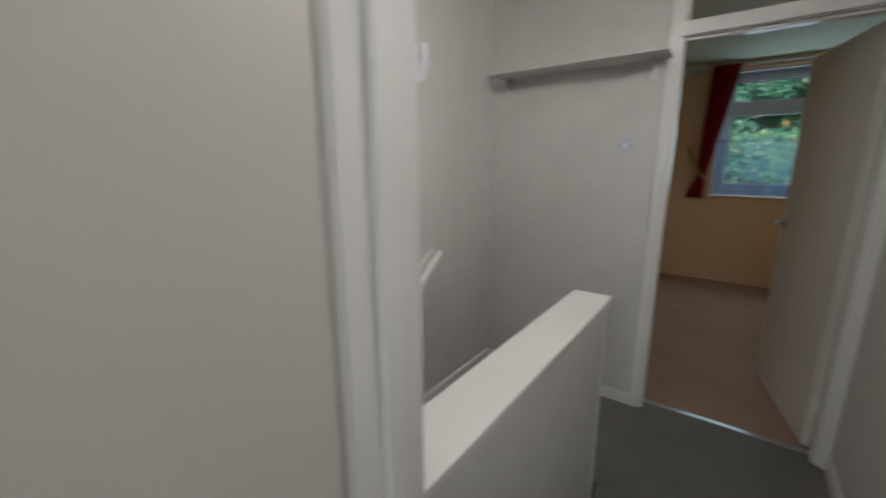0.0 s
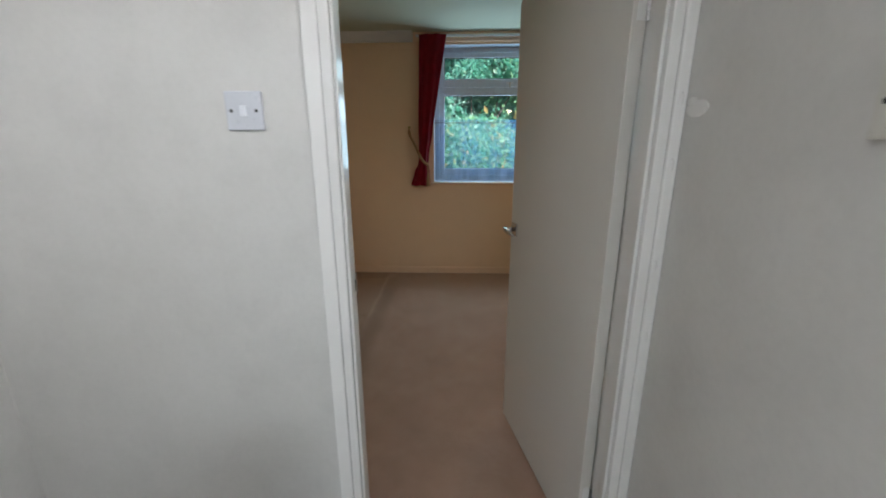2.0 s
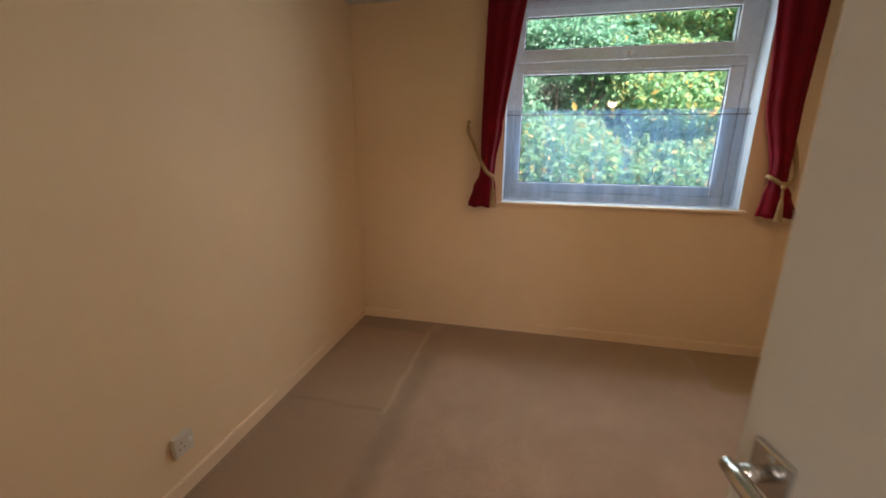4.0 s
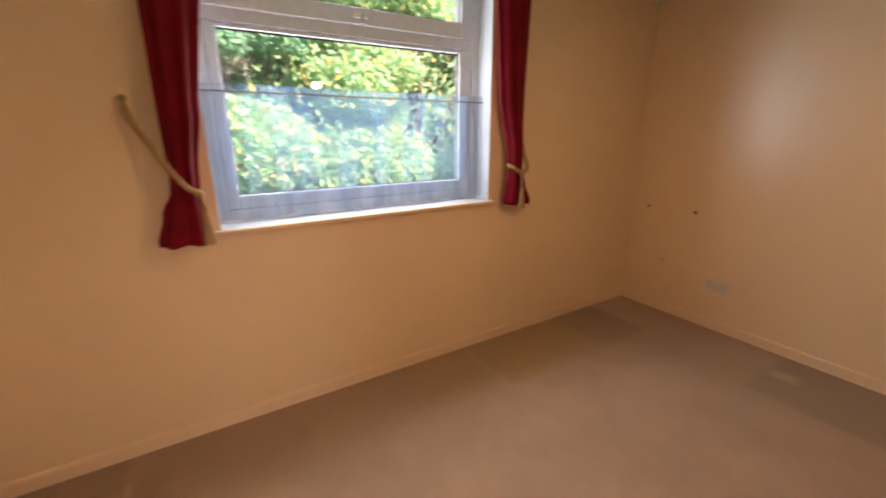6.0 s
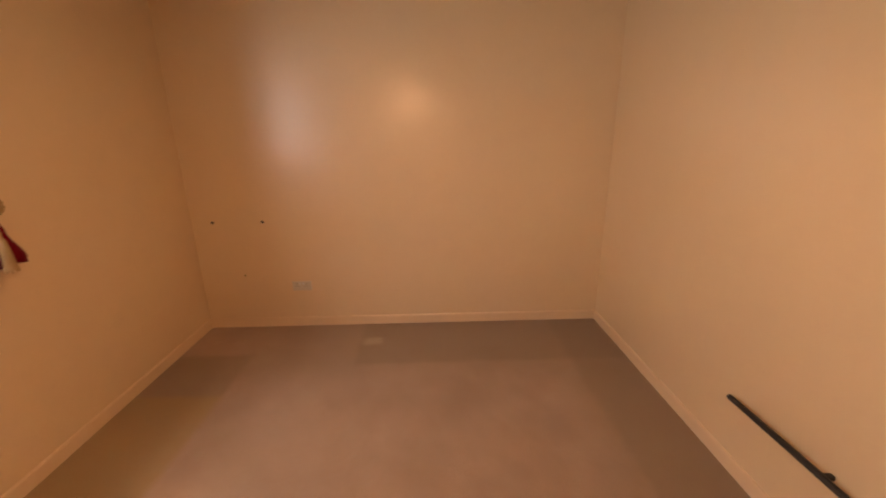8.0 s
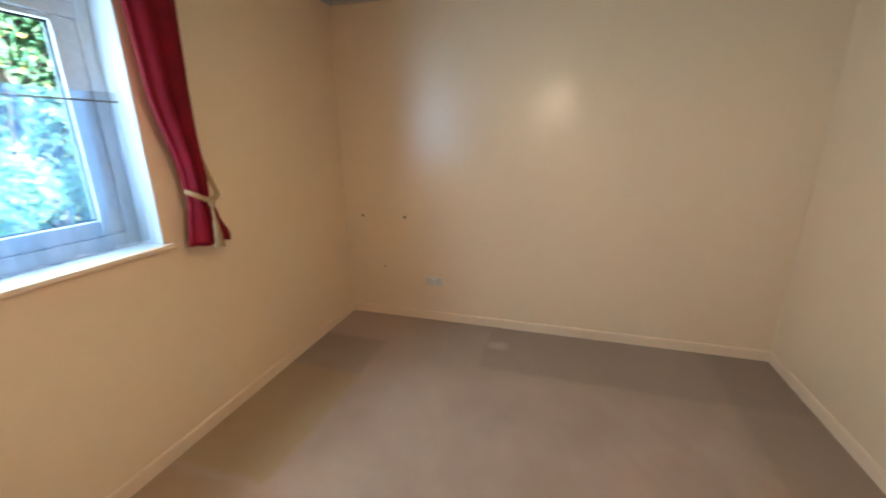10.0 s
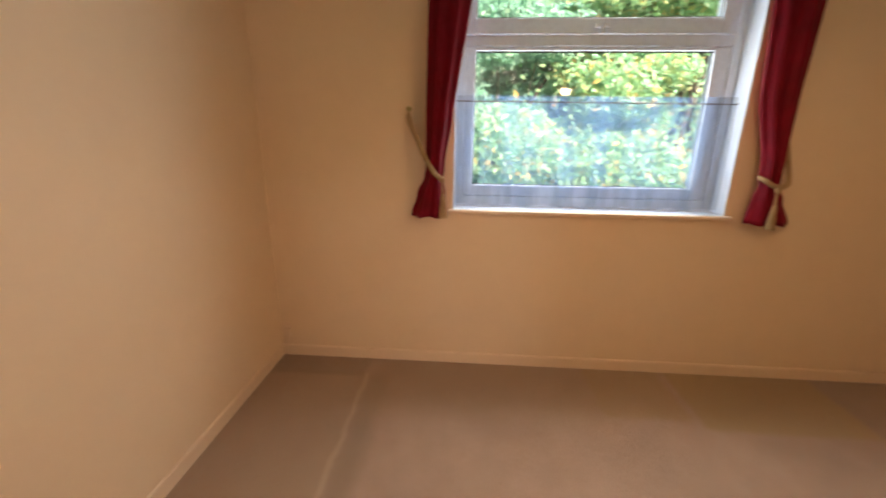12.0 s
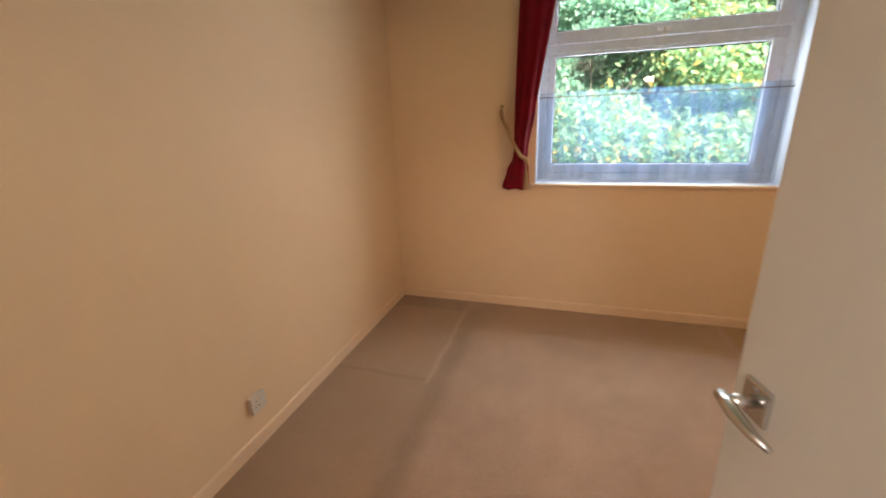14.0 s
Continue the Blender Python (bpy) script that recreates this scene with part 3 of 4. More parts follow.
for x in (0.12, 0.375, 0.63):
    part("screw", rod(nb(), (x, 0.005, 0.0055), (x, 0.005, 0.0068), 0.003, seg=8), M_STEEL, strip)


def side_door_frame(name, place, turn, width, label):
    """Lining, stops and moulded architrave round an opening that runs along +x from the place; its face looks along -y."""
    f = thing(name, place, label, "door frame", turn=turn)
    part("lining", box(nb(), -0.028, 0.0, -0.002, 0.122, 0, 2.0, 0.002), M_GLOSS, f)
    part("lining", box(nb(), width, width + 0.028, -0.002, 0.122, 0, 2.0, 0.002), M_GLOSS, f)
    part("head", box(nb(), -0.0275, width + 0.0275, -0.0015, 0.1215, 1.981, 2.0, 0.002), M_GLOSS, f)

    def architrave(y, s):
        prof = [(-0.006, y), (-0.062, y), (-0.062, y + s * 0.012), (-0.050, y + s * 0.016), (-0.022, y + s * 0.013), (-0.014, y + s * 0.010), (-0.006, y + s * 0.008)]
        part("architrave", prism(nb(), prof, "z", 0, 2.045), M_GLOSS, f)
        part("architrave", prism(nb(), [(width - u, v) for u, v in prof], "z", 0, 2.045), M_GLOSS, f)
        part("architrave", box(nb(), -0.0055, width + 0.0055, y, y + s * 0.012, 1.987, 2.044, 0.003), M_GLOSS, f)
    architrave(-0.0005, -1)
    architrave(0.1205, 1)
    return f


sf = side_door_frame("door_frame", (LRIGHT, -1.030, 0), -90, 0.762, "white gloss architrave and lining of the closed side door")
for x0, x1 in ((0.0005, 0.012), (0.750, 0.7615)):
    part("stop", box(nb(), x0, x1, 0.030, 0.062, 0, 1.98, 0.002), M_GLOSS, sf)
# unseen pane, added so that the side fill has an opening
part("transom_pane", box(nb(), -0.008, 0.770, 0.050, 0.056, 2.10, 2.42), M_GLASS, sf, "added unseen glass pane over the side door").visible_shadow = False
cd = thing("door_2", (LRIGHT, -1.030, 0), "flush off-white painted side door, shut", "door", turn=-90)
part("leaf", box(nb(), 0.004, 0.758, 0.064, 0.104, 0.008, 1.977, 0.002), M_DOOR, cd)
bf = side_door_frame("door_frame", (-0.012, LEND, 0), 0, 0.762, "white gloss architrave and lining of the back room doorway")
bf.matrix_basis = pose(0.750, LEND, 0, 0, 0, 180)
for x0, x1 in ((0.0005, 0.012), (0.750, 0.7615)):
    part("stop", box(nb(), x0, x1, 0.040, 0.078, 0, 1.98, 0.002), M_GLOSS, bf)
od = thing("door_3", (-0.014, LEND - 0.136, 0), "flush painted back room door opened flat beside its frame", "door")
part("leaf", box(nb(), -0.040, 0.0, -0.762, -0.002, 0.010, 1.977, 0.002), M_DOOR, od)

# ---- window ----
GY = 3.313
win = tagged(new("window_1"), "white plastic window with a top-hung fanlight over a fixed pane", "window", kind="structure")
F0, F1 = GY - 0.030, GY + 0.035
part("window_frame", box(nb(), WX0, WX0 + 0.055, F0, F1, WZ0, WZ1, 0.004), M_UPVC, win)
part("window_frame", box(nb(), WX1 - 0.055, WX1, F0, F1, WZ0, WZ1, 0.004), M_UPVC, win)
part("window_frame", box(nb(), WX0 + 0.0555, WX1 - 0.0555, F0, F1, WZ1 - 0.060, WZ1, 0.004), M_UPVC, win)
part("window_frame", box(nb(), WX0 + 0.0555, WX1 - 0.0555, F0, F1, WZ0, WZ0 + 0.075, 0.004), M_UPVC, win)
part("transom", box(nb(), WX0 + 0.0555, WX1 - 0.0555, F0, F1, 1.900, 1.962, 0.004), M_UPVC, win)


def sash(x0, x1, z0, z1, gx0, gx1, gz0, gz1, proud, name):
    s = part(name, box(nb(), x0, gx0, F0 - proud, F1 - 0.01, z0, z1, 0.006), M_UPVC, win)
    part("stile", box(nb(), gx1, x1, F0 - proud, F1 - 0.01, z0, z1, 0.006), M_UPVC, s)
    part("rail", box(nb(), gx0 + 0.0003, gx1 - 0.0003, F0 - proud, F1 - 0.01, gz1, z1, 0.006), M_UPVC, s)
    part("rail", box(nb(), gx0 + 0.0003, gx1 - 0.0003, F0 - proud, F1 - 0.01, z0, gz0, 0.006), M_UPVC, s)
    bm = nb()
    g, y0, y1 = 0.005, F0 - proud + 0.012, F0 - proud + 0.022
    box(bm, gx0, gx0 + g, y0, y1, gz0, gz1)
    box(bm, gx1 - g, gx1, y0, y1, gz0, gz1)
    box(bm, gx0 + g, gx1 - g, y0, y1, gz1 - g * 1.4, gz1)
    box(bm, gx0 + g, gx1 - g, y0, y1, gz0, gz0 + g)
    part("gasket", bm, M_RUBBER, s, "black rubber glazing gasket")
    p = part("pane", box(nb(), gx0, gx1, GY, GY + 0.006, gz0, gz1), M_GLASS, s)
    p.visible_shadow = False
    return s


GX0, GX1 = 0.137, 1.412
up = sash(WX0 + 0.050, WX1 - 0.050, 1.955, WZ1 - 0.052, GX0, GX1, 2.036, 2.235, 0.016, "fanlight_sash")
lo = sash(WX0 + 0.0558, WX1 - 0.0558, WZ0 + 0.0755, 1.8995, GX0, GX1, 1.142, 1.879, -0.006, "fixed_light")
h = part("window_handle", box(nb(), 0.765, 0.835, F0 - 0.030, F0 - 0.0161, 1.985, 2.005, 0.003), M_PLASTIC, win, "white plastic fanlight catch")
part("lever", box(nb(), 0.792, 0.808, F0 - 0.050, F0 - 0.0305, 1.955, 2.003, 0.004), M_STEEL, h)
bm = nb()
box(bm, WX0, WX1, WIN, F0, 0.9885, 1.0115)
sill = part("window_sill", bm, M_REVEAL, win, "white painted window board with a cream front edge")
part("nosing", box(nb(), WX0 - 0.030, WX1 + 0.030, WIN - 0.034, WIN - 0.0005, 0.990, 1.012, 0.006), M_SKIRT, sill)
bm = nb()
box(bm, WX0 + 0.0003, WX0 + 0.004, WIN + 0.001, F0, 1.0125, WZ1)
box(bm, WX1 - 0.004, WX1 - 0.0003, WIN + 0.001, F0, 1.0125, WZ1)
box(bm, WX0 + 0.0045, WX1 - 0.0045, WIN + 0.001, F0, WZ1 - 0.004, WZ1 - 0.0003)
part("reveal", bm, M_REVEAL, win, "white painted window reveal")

# net on a stretched wire
net = thing("net_curtain", (0, 3.233, 0), "sheer white net curtain on a stretched wire across the lower pane", "net curtain")
bm = nb()
n, zt, zb = 260, 1.612, 1.030
rows = []
for j, z in enumerate((zt + 0.030, zt - 0.012, 1.50, 1.35, 1.20, 1.08, zb + 0.02, zb)):
    k = min(1.0, 0.35 + j * 0.12)
    row = []
    for i in range(n + 1):
        u = i / n
        x = WX0 + 0.012 + u * (WX1 - WX0 - 0.024)
        y = k * (0.020 * math.sin(u * 61 + 1.3 * math.sin(u * 9)) + 0.010 * math.sin(u * 143 + j * 0.25))
        row.append(bm.verts.new((x, y, z + 0.003 * math.sin(u * 40) * (j == 7))))
    rows.append(row)
for a, b in zip(rows, rows[1:]):
    for i in range(n):
        bm.faces.new((a[i], a[i + 1], b[i + 1], b[i]))
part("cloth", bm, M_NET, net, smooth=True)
wire = part("wire", rod(nb(), (WX0 + 0.004, -0.004, zt), (WX1 - 0.004, -0.004, zt - 0.006), 0.0034, seg=8), M_WIRE, net, "dark stretched curtain wire")
for x in (WX0 + 0.006, WX1 - 0.006):
    part("eye_hook", ball(nb(), (x, -0.004, zt - 0.003), 0.006, seg=8), M_STEEL, net)


# ---- curtains ----
def curtain(name, place, profile, folds, label, phase):
    """Gathered cloth: profile rows of (z, left, right, depth) from the top to the hem."""
    c = thing(name, place, label, "curtain", "curtains at the bedroom window")
    bm = nb()
    n, loops = 140, []
    zs = [profile[0][0] + (profile[-1][0] - profile[0][0]) * i / 60 for i in range(61)]
    for z in zs:
        for a, b in zip(profile, profile[1:]):
            if a[0] >= z >= b[0]:
                t = (a[0] - z) / (a[0] - b[0])
                t = t * t * (3 - 2 * t) if b[0] < 1.3 else t
                l, r, dep = (a[k] + (b[k] - a[k]) * t for k in (1, 2, 3))
                break
        front = []
        for i in range(n):
            u = i / n * math.tau
            s = math.cos(u)
            ripple = 0.5 + 0.5 * math.sin(folds * (i / n) * math.tau + phase + 0.5 * math.sin(z * 2.3 + i * 0.05))
            rad = 0.62 + 0.38 * ripple
            x = (l + r) / 2 - (r - l) / 2 * s * (0.93 + 0.07 * ripple)
            y = -math.sin(u) * dep * rad * 0.5
            front.append(bm.verts.new((x, y, z + 0.004 * math.sin(u * 5) * (z < profile[-1][0] + 0.01))))
        loops.append(front)
    for a, b in zip(loops, loops[1:]):
        for i in range(n):
            bm.faces.new((a[i], a[(i + 1) % n], b[(i + 1) % n], b[i]))
    bm.faces.new(loops[0])
    bm.faces.new(loops[-1][::-1])
    part("cloth", bm, M_CURTAIN, c, smooth=True)
    return c


curtain("curtain", (0, 3.065, 0), [(2.400, -0.100, 0.170, 0.10), (2.375, -0.098, 0.165, 0.09), (2.00, -0.108, 0.105, 0.10), (1.55, -0.118, 0.030, 0.11), (1.26, -0.118, -0.012, 0.11), (1.205, -0.125, -0.018, 0.09), (1.12, -0.165, -0.004, 0.11), (0.985, -0.200, 0.004, 0.13)], 7, "crimson curtain gathered to the side by a cream rope", 0.4)
curtain("curtain", (0, 3.065, 0), [(2.400, 1.480, 1.760, 0.10), (2.375, 1.485, 1.755, 0.09), (2.05, 1.515, 1.745, 0.10), (1.68, 1.545, 1.732, 0.11), (1.26, 1.628, 1.735, 0.11), (1.195, 1.640, 1.738, 0.09), (1.12, 1.622, 1.775, 0.11), (0.990, 1.605, 1.830, 0.13)], 6, "crimson curtain with a lit magenta fold, tied with a cream rope", 1.9)


def tieback(name, hook_at, path, tassel, label):
    t = thing(name, hook_at, label, "tieback", "curtain tiebacks")
    o = Vector(hook_at)
    h = part("hook", ball(rod(nb(), (0, -0.002, 0), (0, -0.030, 0.0), 0.004), (0, -0.034, 0.0), 0.011), M_BRASS, t, "small dull brass wall hook", True)
    part("back_plate", rod(nb(), (0, -0.0005, 0.0), (0, -0.004, 0.0), 0.014), M_BRASS, h)
    pts = [Vector(p) - o for p in path]
    fine = []
    for i in range(len(pts) - 1):
        a, b = pts[max(i - 1, 0)], pts[min(i + 2, len(pts) - 1)]
        for k in range(6):
            s = k / 6
            p, q = pts[i], pts[i + 1]
            fine.append(0.5 * ((2 * p) + (q - a) * s + (2 * a - 5 * p + 4 * q - b) * s * s + (3 * p - a - 3 * q + b) * s ** 3))
    fine.append(pts[-1])
    bm = nb()
    for ph in (0, math.tau / 3, 2 * math.tau / 3):
        tw = [p + Vector((math.cos(i * 0.9 + ph), math.sin(i * 0.9 + ph) * 0.6, math.sin(i * 0.9 + ph))) * 0.0048 for i, p in enumerate(fine)]
        tube(bm, tw, [0.0086] * len(tw), 7)
    part("rope", bm, M_ROPE, t, smooth=True)
    loop = [Vector((0, -0.030, -0.012)), fine[0] + Vector((0, 0, 0.004)), fine[2], fine[5], fine[8], fine[10]]
    part("loop", tube(nb(), loop, [0.004, 0.012, 0.015, 0.015, 0.013, 0.009], 9), M_ROPE, t, "doubled end loop of the rope", True)
    k = Vector(tassel) - o
    ts = part("tassel", ball(nb(), k, 0.015, 1, 1, 1.1), M_ROPE, t, "cream tassel with a skirt of threads", True)
    part("tassel_head", ball(nb(), k + Vector((0.004, 0, -0.085)), 0.011, 1, 1, 0.9), M_ROPE, ts, "", True)
    bm = nb()
    rod(bm, k + Vector((0, 0, -0.01)), k + Vector((0.004, 0, -0.085)), 0.006, 0.006, 10)
    for i in range(22):
        a = i / 22 * math.tau
        c = Vector((math.cos(a), math.sin(a), 0))
        rod(bm, k + Vector((0.004, 0, -0.088)) + c * 0.009, k + Vector((0.006, 0, -0.200 - 0.004 * (i % 3))) + c * 0.019, 0.0022, 0.0030, 6)
    rod(bm, k + Vector((0.004, 0, -0.088)), k + Vector((0.006, 0, -0.198)), 0.008, 0.016, 12)
    part("thread_skirt", bm, M_ROPE, ts)
    return t


tieback("curtain_tieback", (-0.220, WIN, 1.563), [(-0.219, 3.118, 1.528), (-0.204, 3.105, 1.475), (-0.166, 3.078, 1.405), (-0.126, 3.03, 1.330), (-0.086, 3.0, 1.262), (-0.055, 2.995, 1.222), (-0.022, 3.0, 1.203)], (-0.022, 2.998, 1.196), "cream twisted rope tieback with tassel on a brass hook")
tieback("curtain_tieback", (1.752, WIN, 1.45), [(1.752, 3.120, 1.44), (1.768, 3.10, 1.36), (1.768, 3.06, 1.27), (1.745, 3.012, 1.215), (1.705, 3.0, 1.195), (1.668, 3.0, 1.200), (1.632, 3.02, 1.225), (1.626, 3.06, 1.235)], (1.688, 2.992, 1.180), "cream twisted rope tieback knotted round the crimson curtain")

# batten and track over the window
track = thing("curtain_track", (0, 0, 0), "painted batten with a white curtain track above the window", "curtain track")
part("batten", box(nb(), -0.163, 1.798, WIN - 0.032, WIN - 0.0005, 2.352, TOP - 0.0005, 0.004), M_SKIRT, track)
part("track", box(nb(), -0.130, 1.770, WIN - 0.078, WIN - 0.060, 2.385, 2.405, 0.003), M_PLASTIC, track)
for x in (-0.05, 0.40, 0.85, 1.30, 1.70):
    part("bracket", box(nb(), x - 0.008, x + 0.008, WIN - 0.060, WIN - 0.0325, 2.388, 2.402), M_PLASTIC, track)


# ---- fittings ----
def plate(name, place, turn, w, hgt, label, category, material=M_PLASTIC):
    """A moulded wall plate in its own plane: it faces -y before the turn."""
    p = thing(name, place, label, category, turn=turn)
    part("plate", box(nb(), -w / 2, w / 2, -0.009, 0, -hgt / 2, hgt / 2, 0.003, 3), material, p)
    return p


sw = plate("light_switch", (-0.213, LFACE, 1.4945), 0, 0.088, 0.088, "white plastic single light switch on the landing wall", "light switch", M_SWITCH)
part("rocker", box(nb(), -0.008, 0.008, -0.015, -0.0085, -0.012, 0.012, 0.002), M_PLASTIC, sw)
for x in (-0.030, 0.030):
    part("screw", rod(nb(), (x, -0.0085, 0), (x, -0.0098, 0), 0.004), M_IRON, sw)

fs = plate("fused_switch", (LRIGHT, -0.5765, 1.469), -90, 0.088, 0.088, "ivory fused switch with a red neon on the landing wall", "fused switch", M_OLD_PLASTIC)
for o in fs.children:
    o.location = (0, -0.004, 0)
part("back_box", box(nb(), -0.041, 0.041, -0.0045, 0, -0.041, 0.041, 0.001), M_OLD_PLASTIC, fs)
part("neon", box(nb(), -0.014, 0.014, -0.016, -0.0125, 0.024, 0.036, 0.0015), M_RED, fs, "dark red neon lens")
part("rocker", box(nb(), -0.008, 0.008, -0.019, -0.0125, -0.012, 0.012, 0.002), M_OLD_PLASTIC, fs)
part("lettering_bar", box(nb(), -0.020, 0.020, -0.0136, -0.0128, -0.0315, -0.0285), M_IRON, fs, "small grey line of unreadable lettering")
for x in (-0.030, 0.030):
    part("screw", rod(nb(), (x, -0.0125, 0), (x, -0.014, 0), 0.004), M_IRON, fs)


def outlet(parent, x):
    for dx, dz, w, hh in ((0, 0.018, 0.0035, 0.008), (-0.011, -0.004, 0.008, 0.0035), (0.011, -0.004, 0.008, 0.0035)):
        part("pin_hole", box(nb(), x + dx - w / 2, x + dx + w / 2, -0.0098, -0.0085, dz - hh / 2, dz + hh / 2), M_DARK, parent)


ds = plate("power_socket", (RIGHT, 2.404, 0.337), -90, 0.146, 0.074, "white double power socket low on the cream wall", "power socket", M_SOCKET)
outlet(ds, -0.036)
outlet(ds, 0.036)
for x in (-0.012, 0.012):
    part("switch", box(nb(), x - 0.005, x + 0.005, -0.013, -0.0085, 0.012, 0.028, 0.0015), M_PLASTIC, ds)
ss = plate("power_socket", (LEFT, 1.338, 0.233), 90, 0.088, 0.088, "white single power socket low on the bedroom wall", "power socket", M_SOCKET)
for o in ss.children:
    o.location = (0, -0.016, 0)
part("surface_box", box(nb(), -0.043, 0.043, -0.0165, 0, -0.043, 0.043, 0.003), M_SOCKET, ss)
for dx, dz, w, hh in ((-0.014, 0.014, 0.0035, 0.008), (-0.025, -0.010, 0.008, 0.0035), (-0.003, -0.010, 0.008, 0.0035)):
    part("pin_hole", box(nb(), dx - w / 2, dx + w / 2, -0.0258, -0.0245, dz - hh / 2, dz + hh / 2), M_DARK, ss)
ss.matrix_basis = SKEW @ ss.matrix_basis
part("switch", box(nb(), 0.018, 0.028, -0.029, -0.0245, -0.008, 0.010, 0.0015), M_PLASTIC, ss)
jb = thing("junction_box", (-1.045, WIN, 0.165), "small cream-painted cable box in the wall corner", "junction box")
part("lid", box(nb(), -0.022, 0.022, -0.020, 0, -0.030, 0.030, 0.004), M_SKIRT, jb)
part("cable", rod(nb(), (0.0, -0.008, -0.030), (0.0, -0.008, -0.092), 0.004), M_SKIRT, jb)

# screw plugs left in the wall
for y, z, m, r, lab in ((3.003, 0.846, M_BROWN_PLUG, 0.011, "brown screw plug stuck in the cream wall"), (2.640, 0.846, M_BROWN_PLUG, 0.012, "brown screw plug stuck in the cream wall"), (2.827, 0.430, M_BRASS, 0.008, "small brassy screw head in the cream wall")):
    s = thing("wall_plug", (RIGHT, y, z), lab, "wall plug", "plugs in the cream wall")
    part("collar", rod(nb(), (-0.0005, 0, 0), (-0.004, 0, 0), r, r * 0.85), m, s)
    part("screw", rod(nb(), (-0.004, 0, 0), (-0.012, 0, 0.001), r * 0.4), M_IRON if m is M_BROWN_PLUG else m, s)

# dark bar fixed low on the wall beside the doorway
wb = thing("wall_bar", (1.640, BACK, 0.357), "dark grey metal bar with a rounded end, low on the wall", "wall bar")
part("bar", tube(nb(), [(0.004, 0.040, 0), (0.0, 0.040, 0), (-0.008, 0.040, 0), (-0.30, 0.040, 0.003), (-0.62, 0.040, 0.0), (-0.628, 0.040, 0), (-0.632, 0.04, 0)], [0.005, 0.0095, 0.012, 0.0125, 0.012, 0.0095, 0.005], 12), M_IRON, wb, smooth=True)
for x in (-0.42, -0.58):
    part("bracket", box(nb(), x - 0.010, x + 0.010, 0.0005, 0.040, -0.008, 0.008, 0.002), M_IRON, wb)

# shelf over the light switch
sh = thing("wall_shelf", (-0.965, LFACE, 1.903), "narrow painted wall shelf on two brackets", "shelf")
part("board", box(nb(), 0, 0.932, -0.191, -0.0005, 0, 0.018, 0.002), M_LANDING, sh)
for x in (0.045, 0.850):
    b = part("bracket", box(nb(), x - 0.012, x + 0.012, -0.014, -0.0005, -0.095, -0.0005, 0.004), M_GLOSS, sh)
    part("arm", box(nb(), x - 0.012, x + 0.012, -0.120, -0.0085, -0.008, -0.0005, 0.002), M_GLOSS, b)
    part("gusset", prism(nb(), [(-0.009, -0.009), (-0.060, -0.009), (-0.009, -0.065)], "x", x - 0.003, x + 0.003), M_LANDING, b)

# bent nail left in the stair wall
nl = thing("wall_nail", (LLEFT, -1.391, 1.708), "bent painted-over nail in the stair wall", "nail")
part("shank", tube(nb(), [(0, 0, 0), (0.007, 0.001, 0.0), (0.012, 0.004, -0.004), (0.013, 0.006, -0.012)], [0.004, 0.0038, 0.0036, 0.0034], 8), M_IRON, nl, smooth=True)
part("head", rod(nb(), (0.013, 0.006, -0.011), (0.0132, 0.0065, -0.014), 0.0055, seg=10), M_IRON, nl)

# pendant lamp in the middle of the bedroom ceiling, switched on
pl = thing("pendant_lamp", (BULB[0], BULB[1], TOP), "white pendant lamp with a shallow cone shade, switched on", "ceiling lamp")
part("ceiling_rose", rod(nb(), (0, 0, -0.001), (0, 0, -0.022), 0.040, 0.032, 24), M_PLASTIC, pl, smooth=True)
part("cord", rod(nb(), (0, 0, -0.021), (0, 0, -0.470), 0.0035, seg=8), M_PLASTIC, pl)
part("bulb_holder", rod(nb(), (0, 0, -0.468), (0, 0, -0.534), 0.014, 0.019, 16), M_PLASTIC, pl)
bm = nb()
rings = []
for r, z in ((0.048, -0.490), (0.165, -0.584), (0.1635, -0.586), (0.046, -0.493)):
    rings.append([bm.verts.new((r * math.cos(k * math.tau / 40), r * math.sin(k * math.tau / 40), z)) for k in range(40)])
for a, b in zip(rings, rings[1:] + rings[:1]):
    for k in range(40):
        bm.faces.new((a[k], a[(k + 1) % 40], b[(k + 1) % 40], b[k]))
sd = part("shade", bm, M_PLASTIC, pl, "white shallow cone shade", True)
for k in range(3):
    c = Vector((math.cos(k * math.tau / 3), math.sin(k * math.tau / 3), 0))
    part("spoke", rod(nb(), c * 0.016 + Vector((0, 0, -0.497)), c * 0.047 + Vector((0, 0, -0.492)), 0.002, seg=6), M_STEEL, sd)

# coat hook on the back room's frame
ch = thing("coat_hook", (-0.045, LEND + 0.013, 1.545), "white plastic coat hook on the door architrave", "coat hook")
part("base", box(nb(), -0.012, 0.004, 0.0, 0.005, -0.025, 0.020, 0.002), M_PLASTIC, ch)
part("hook", tube(nb(), [(0, 0.002, -0.022), (0, 0.018, -0.025), (0, 0.032, -0.016), (0, 0.038, 0.002), (0, 0.036, 0.022)], [0.006, 0.0065, 0.007, 0.008, 0.0085], 10), M_PLASTIC, ch, smooth=True)

# ---- outdoors ----
structure("ground", box(nb(), -400, 400, -400, 400, GROUND - 0.4, GROUND - 0.12), M_SOIL, "rough grass beyond the house", "ground")
rng = np.random.default_rng(7)


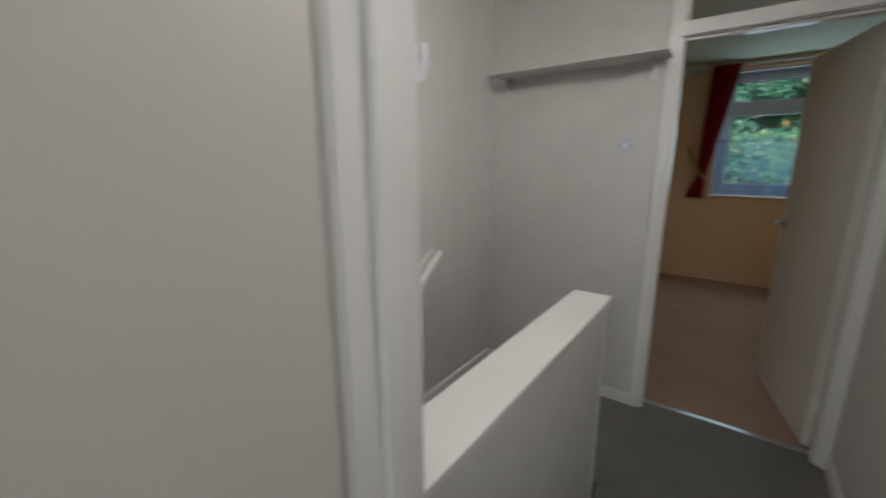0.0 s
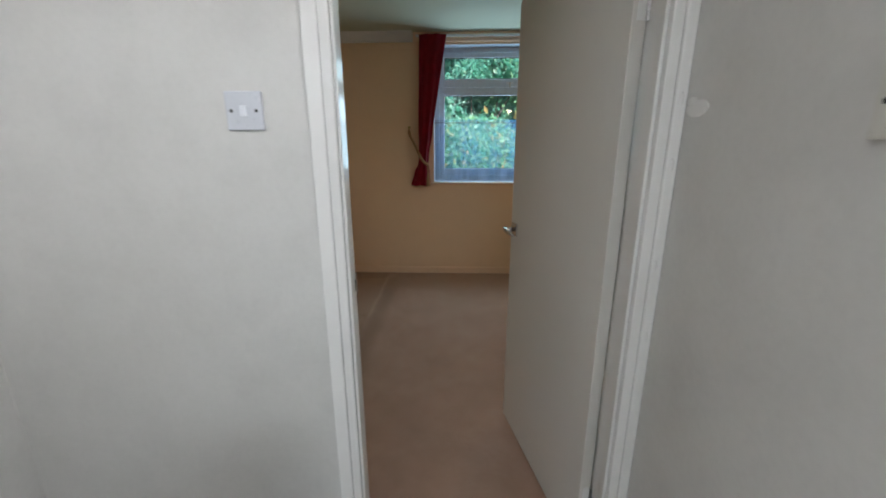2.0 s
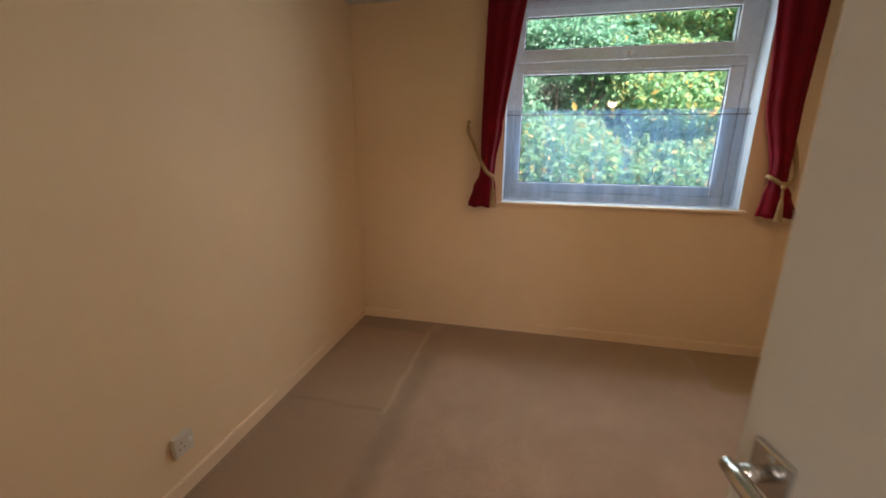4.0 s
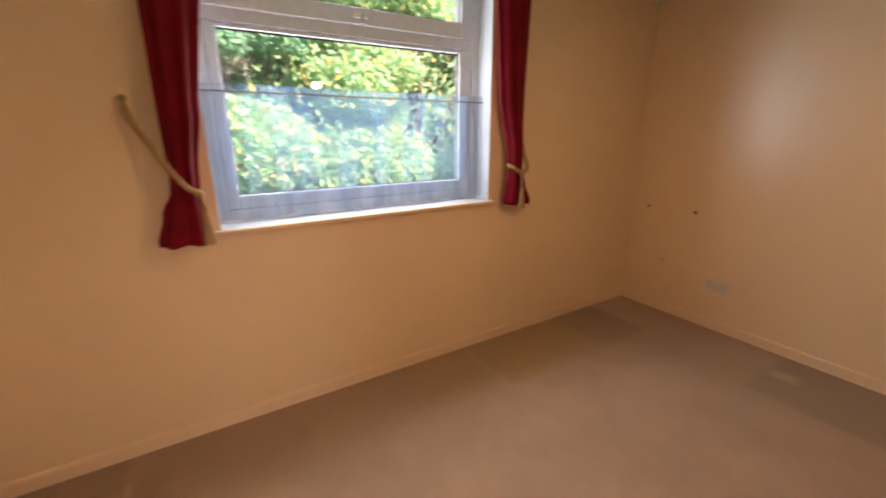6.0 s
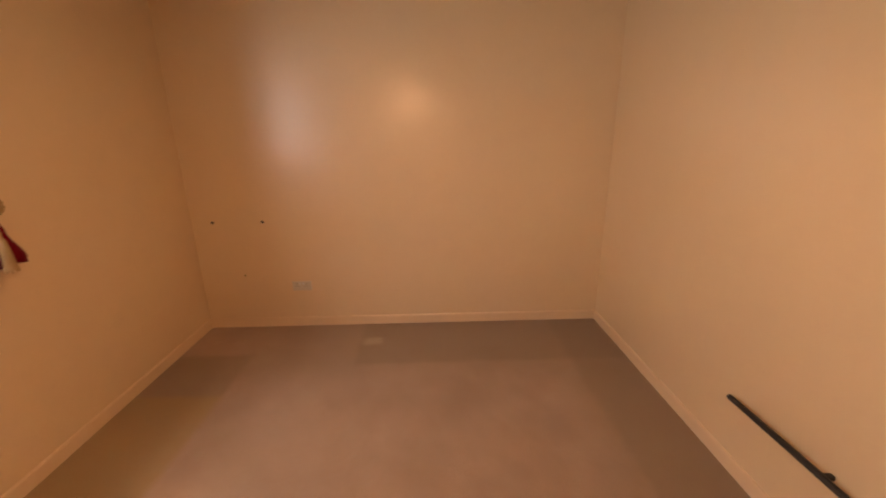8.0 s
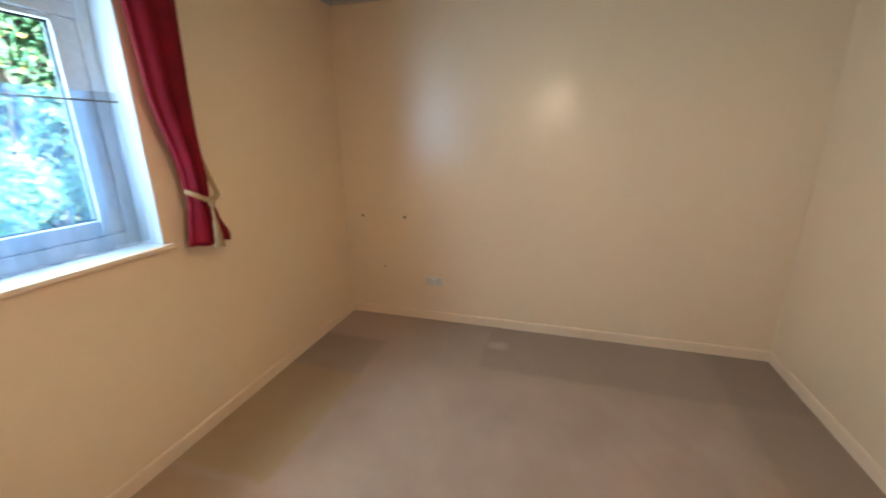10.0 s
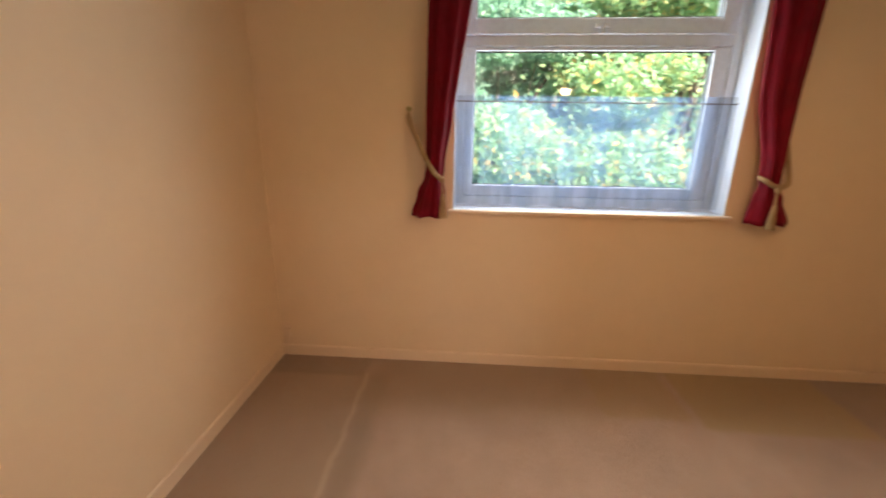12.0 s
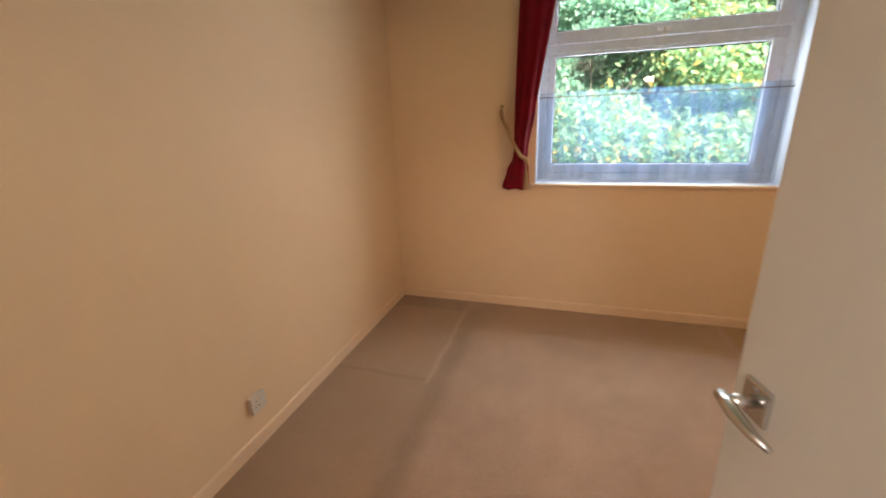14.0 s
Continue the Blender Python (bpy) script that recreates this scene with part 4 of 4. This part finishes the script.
def leaves(name, centres, radii, count, size, material, parent=None, label=""):
    """Small folded leaves scattered through clumps."""
    centres, radii = np.array(centres, float), np.array(radii, float)
    pick = rng.integers(0, len(centres), count)
    way = rng.normal(size=(count, 3))
    way /= np.linalg.norm(way, axis=1)[:, None]
    at = centres[pick] + way * radii[pick] * (rng.random((count, 1)) ** 0.5)
    a = rng.normal(size=(count, 3)) + way * 0.6 + np.array((0, -0.4, -0.3))
    a /= np.linalg.norm(a, axis=1)[:, None]
    b = np.cross(a, rng.normal(size=(count, 3)))
    b /= np.linalg.norm(b, axis=1)[:, None]
    c = np.cross(a, b)
    s = size * (0.6 + 0.8 * rng.random((count, 1)))
    v = np.stack([at - a * s, at + b * s * 0.48 + c * s * 0.14, at + a * s, at - b * s * 0.48 + c * s * 0.14], 1).reshape(-1, 3)
    i = np.arange(count)[:, None] * 4
    f = np.concatenate([i + np.array([[0, 1, 2]]), i + np.array([[0, 2, 3]])], 0)
    me = bpy.data.meshes.new(name)
    me.from_pydata(v.tolist(), [], f.tolist())
    me.materials.append(material)
    ob = new(name, me)
    if parent is not None:
        ob.parent = parent
    return tagged(ob, label, kind="stuff")


def tree(x, y, trunk_r, crown_z, spread_r, rise, count, size, material, label, seed):
    r = random.Random(seed)
    t = thing("tree", (x, y, GROUND - 0.12), label, "tree", "trees outside the window")
    top = crown_z - GROUND + rise * 0.5
    pts = [(0, 0, -0.05)] + [(r.uniform(-0.12, 0.12) * k, r.uniform(-0.12, 0.12) * k, top * k / 6) for k in range(1, 7)]
    part("trunk", tube(nb(), pts, [trunk_r * (1 - 0.13 * k) for k in range(7)], 10), M_BARK, t, smooth=True)
    cs, rs = [], []
    for k in range(16):
        a, hgt = r.uniform(0, math.tau), r.uniform(-0.75, 0.75)
        d = spread_r * r.uniform(0.45, 0.95) * math.sqrt(1 - hgt * hgt * 0.7)
        c = (math.cos(a) * d, math.sin(a) * d, crown_z - GROUND + hgt * rise)
        cs.append(c)
        q = spread_r * r.uniform(0.28, 0.5)
        rs.append((q, q, q * r.uniform(0.55, 0.85)))
        j = pts[min(5, 2 + k % 4)]
        part("limb", tube(nb(), [j, ((j[0] + c[0]) / 2, (j[1] + c[1]) / 2, (j[2] + c[2]) / 2 + 0.15), c], [trunk_r * 0.45, trunk_r * 0.25, 0.012], 7), M_BARK, t, smooth=True)
    cs.append((0, 0, crown_z - GROUND))
    rs.append((spread_r * 0.7, spread_r * 0.7, rise * 0.7))
    leaves("crown", cs, rs, count, size, material, t)


tree(-4.2, 10.8, 0.16, 2.3, 2.9, 4.4, 60000, 0.072, M_LEAF_BLUE, "tall blue-green leafy tree beyond the window", 3)
tree(-1.2, 10.0, 0.15, 2.2, 2.7, 4.2, 62000, 0.068, M_LEAF_BLUE, "dense blue-green tree beyond the window", 5)
tree(1.8, 9.7, 0.13, 2.3, 2.6, 4.0, 62000, 0.072, M_LEAF_YELLOW, "yellow-green sunlit maple beyond the window", 8)
tree(4.9, 10.0, 0.14, 2.3, 2.8, 4.1, 62000, 0.072, M_LEAF_YELLOW, "yellowing maple with autumn leaves beyond the window", 11)
tree(8.2, 10.6, 0.16, 2.3, 3.0, 4.4, 54000, 0.075, M_LEAF_BLUE, "dark green tree beyond the window", 13)
tree(-5.5, 14.5, 0.2, 3.0, 3.6, 5.4, 44000, 0.098, M_LEAF_BLUE, "large blue-green tree further off", 17)
tree(0.3, 14.0, 0.2, 3.0, 3.6, 5.4, 47000, 0.098, M_LEAF_BLUE, "large green tree filling the distance", 19)
tree(6.4, 14.5, 0.2, 3.0, 3.6, 5.4, 44000, 0.098, M_LEAF_YELLOW, "large yellow-green tree further off", 23)
tree(0.5, 9.3, 0.07, 2.75, 1.25, 1.5, 28000, 0.052, M_LEAF_BLUE, "young blue-green tree close behind the hedge", 29)
tree(2.9, 9.2, 0.07, 2.75, 1.25, 1.6, 29000, 0.052, M_LEAF_YELLOW, "young yellow-green maple close behind the hedge", 31)
hc, hr = [], []
for i in range(46):
    hc.append((-9 + i * 0.48, 8.4 + rng.uniform(-0.35, 0.35), rng.uniform(-2.3, 1.0)))
    hr.append((0.85, 0.65, 0.8))
tagged(leaves("hedge", hc, hr, 130000, 0.038, M_LEAF_HEDGE), "tall overgrown green hedge under the trees", "hedge", kind="stuff")
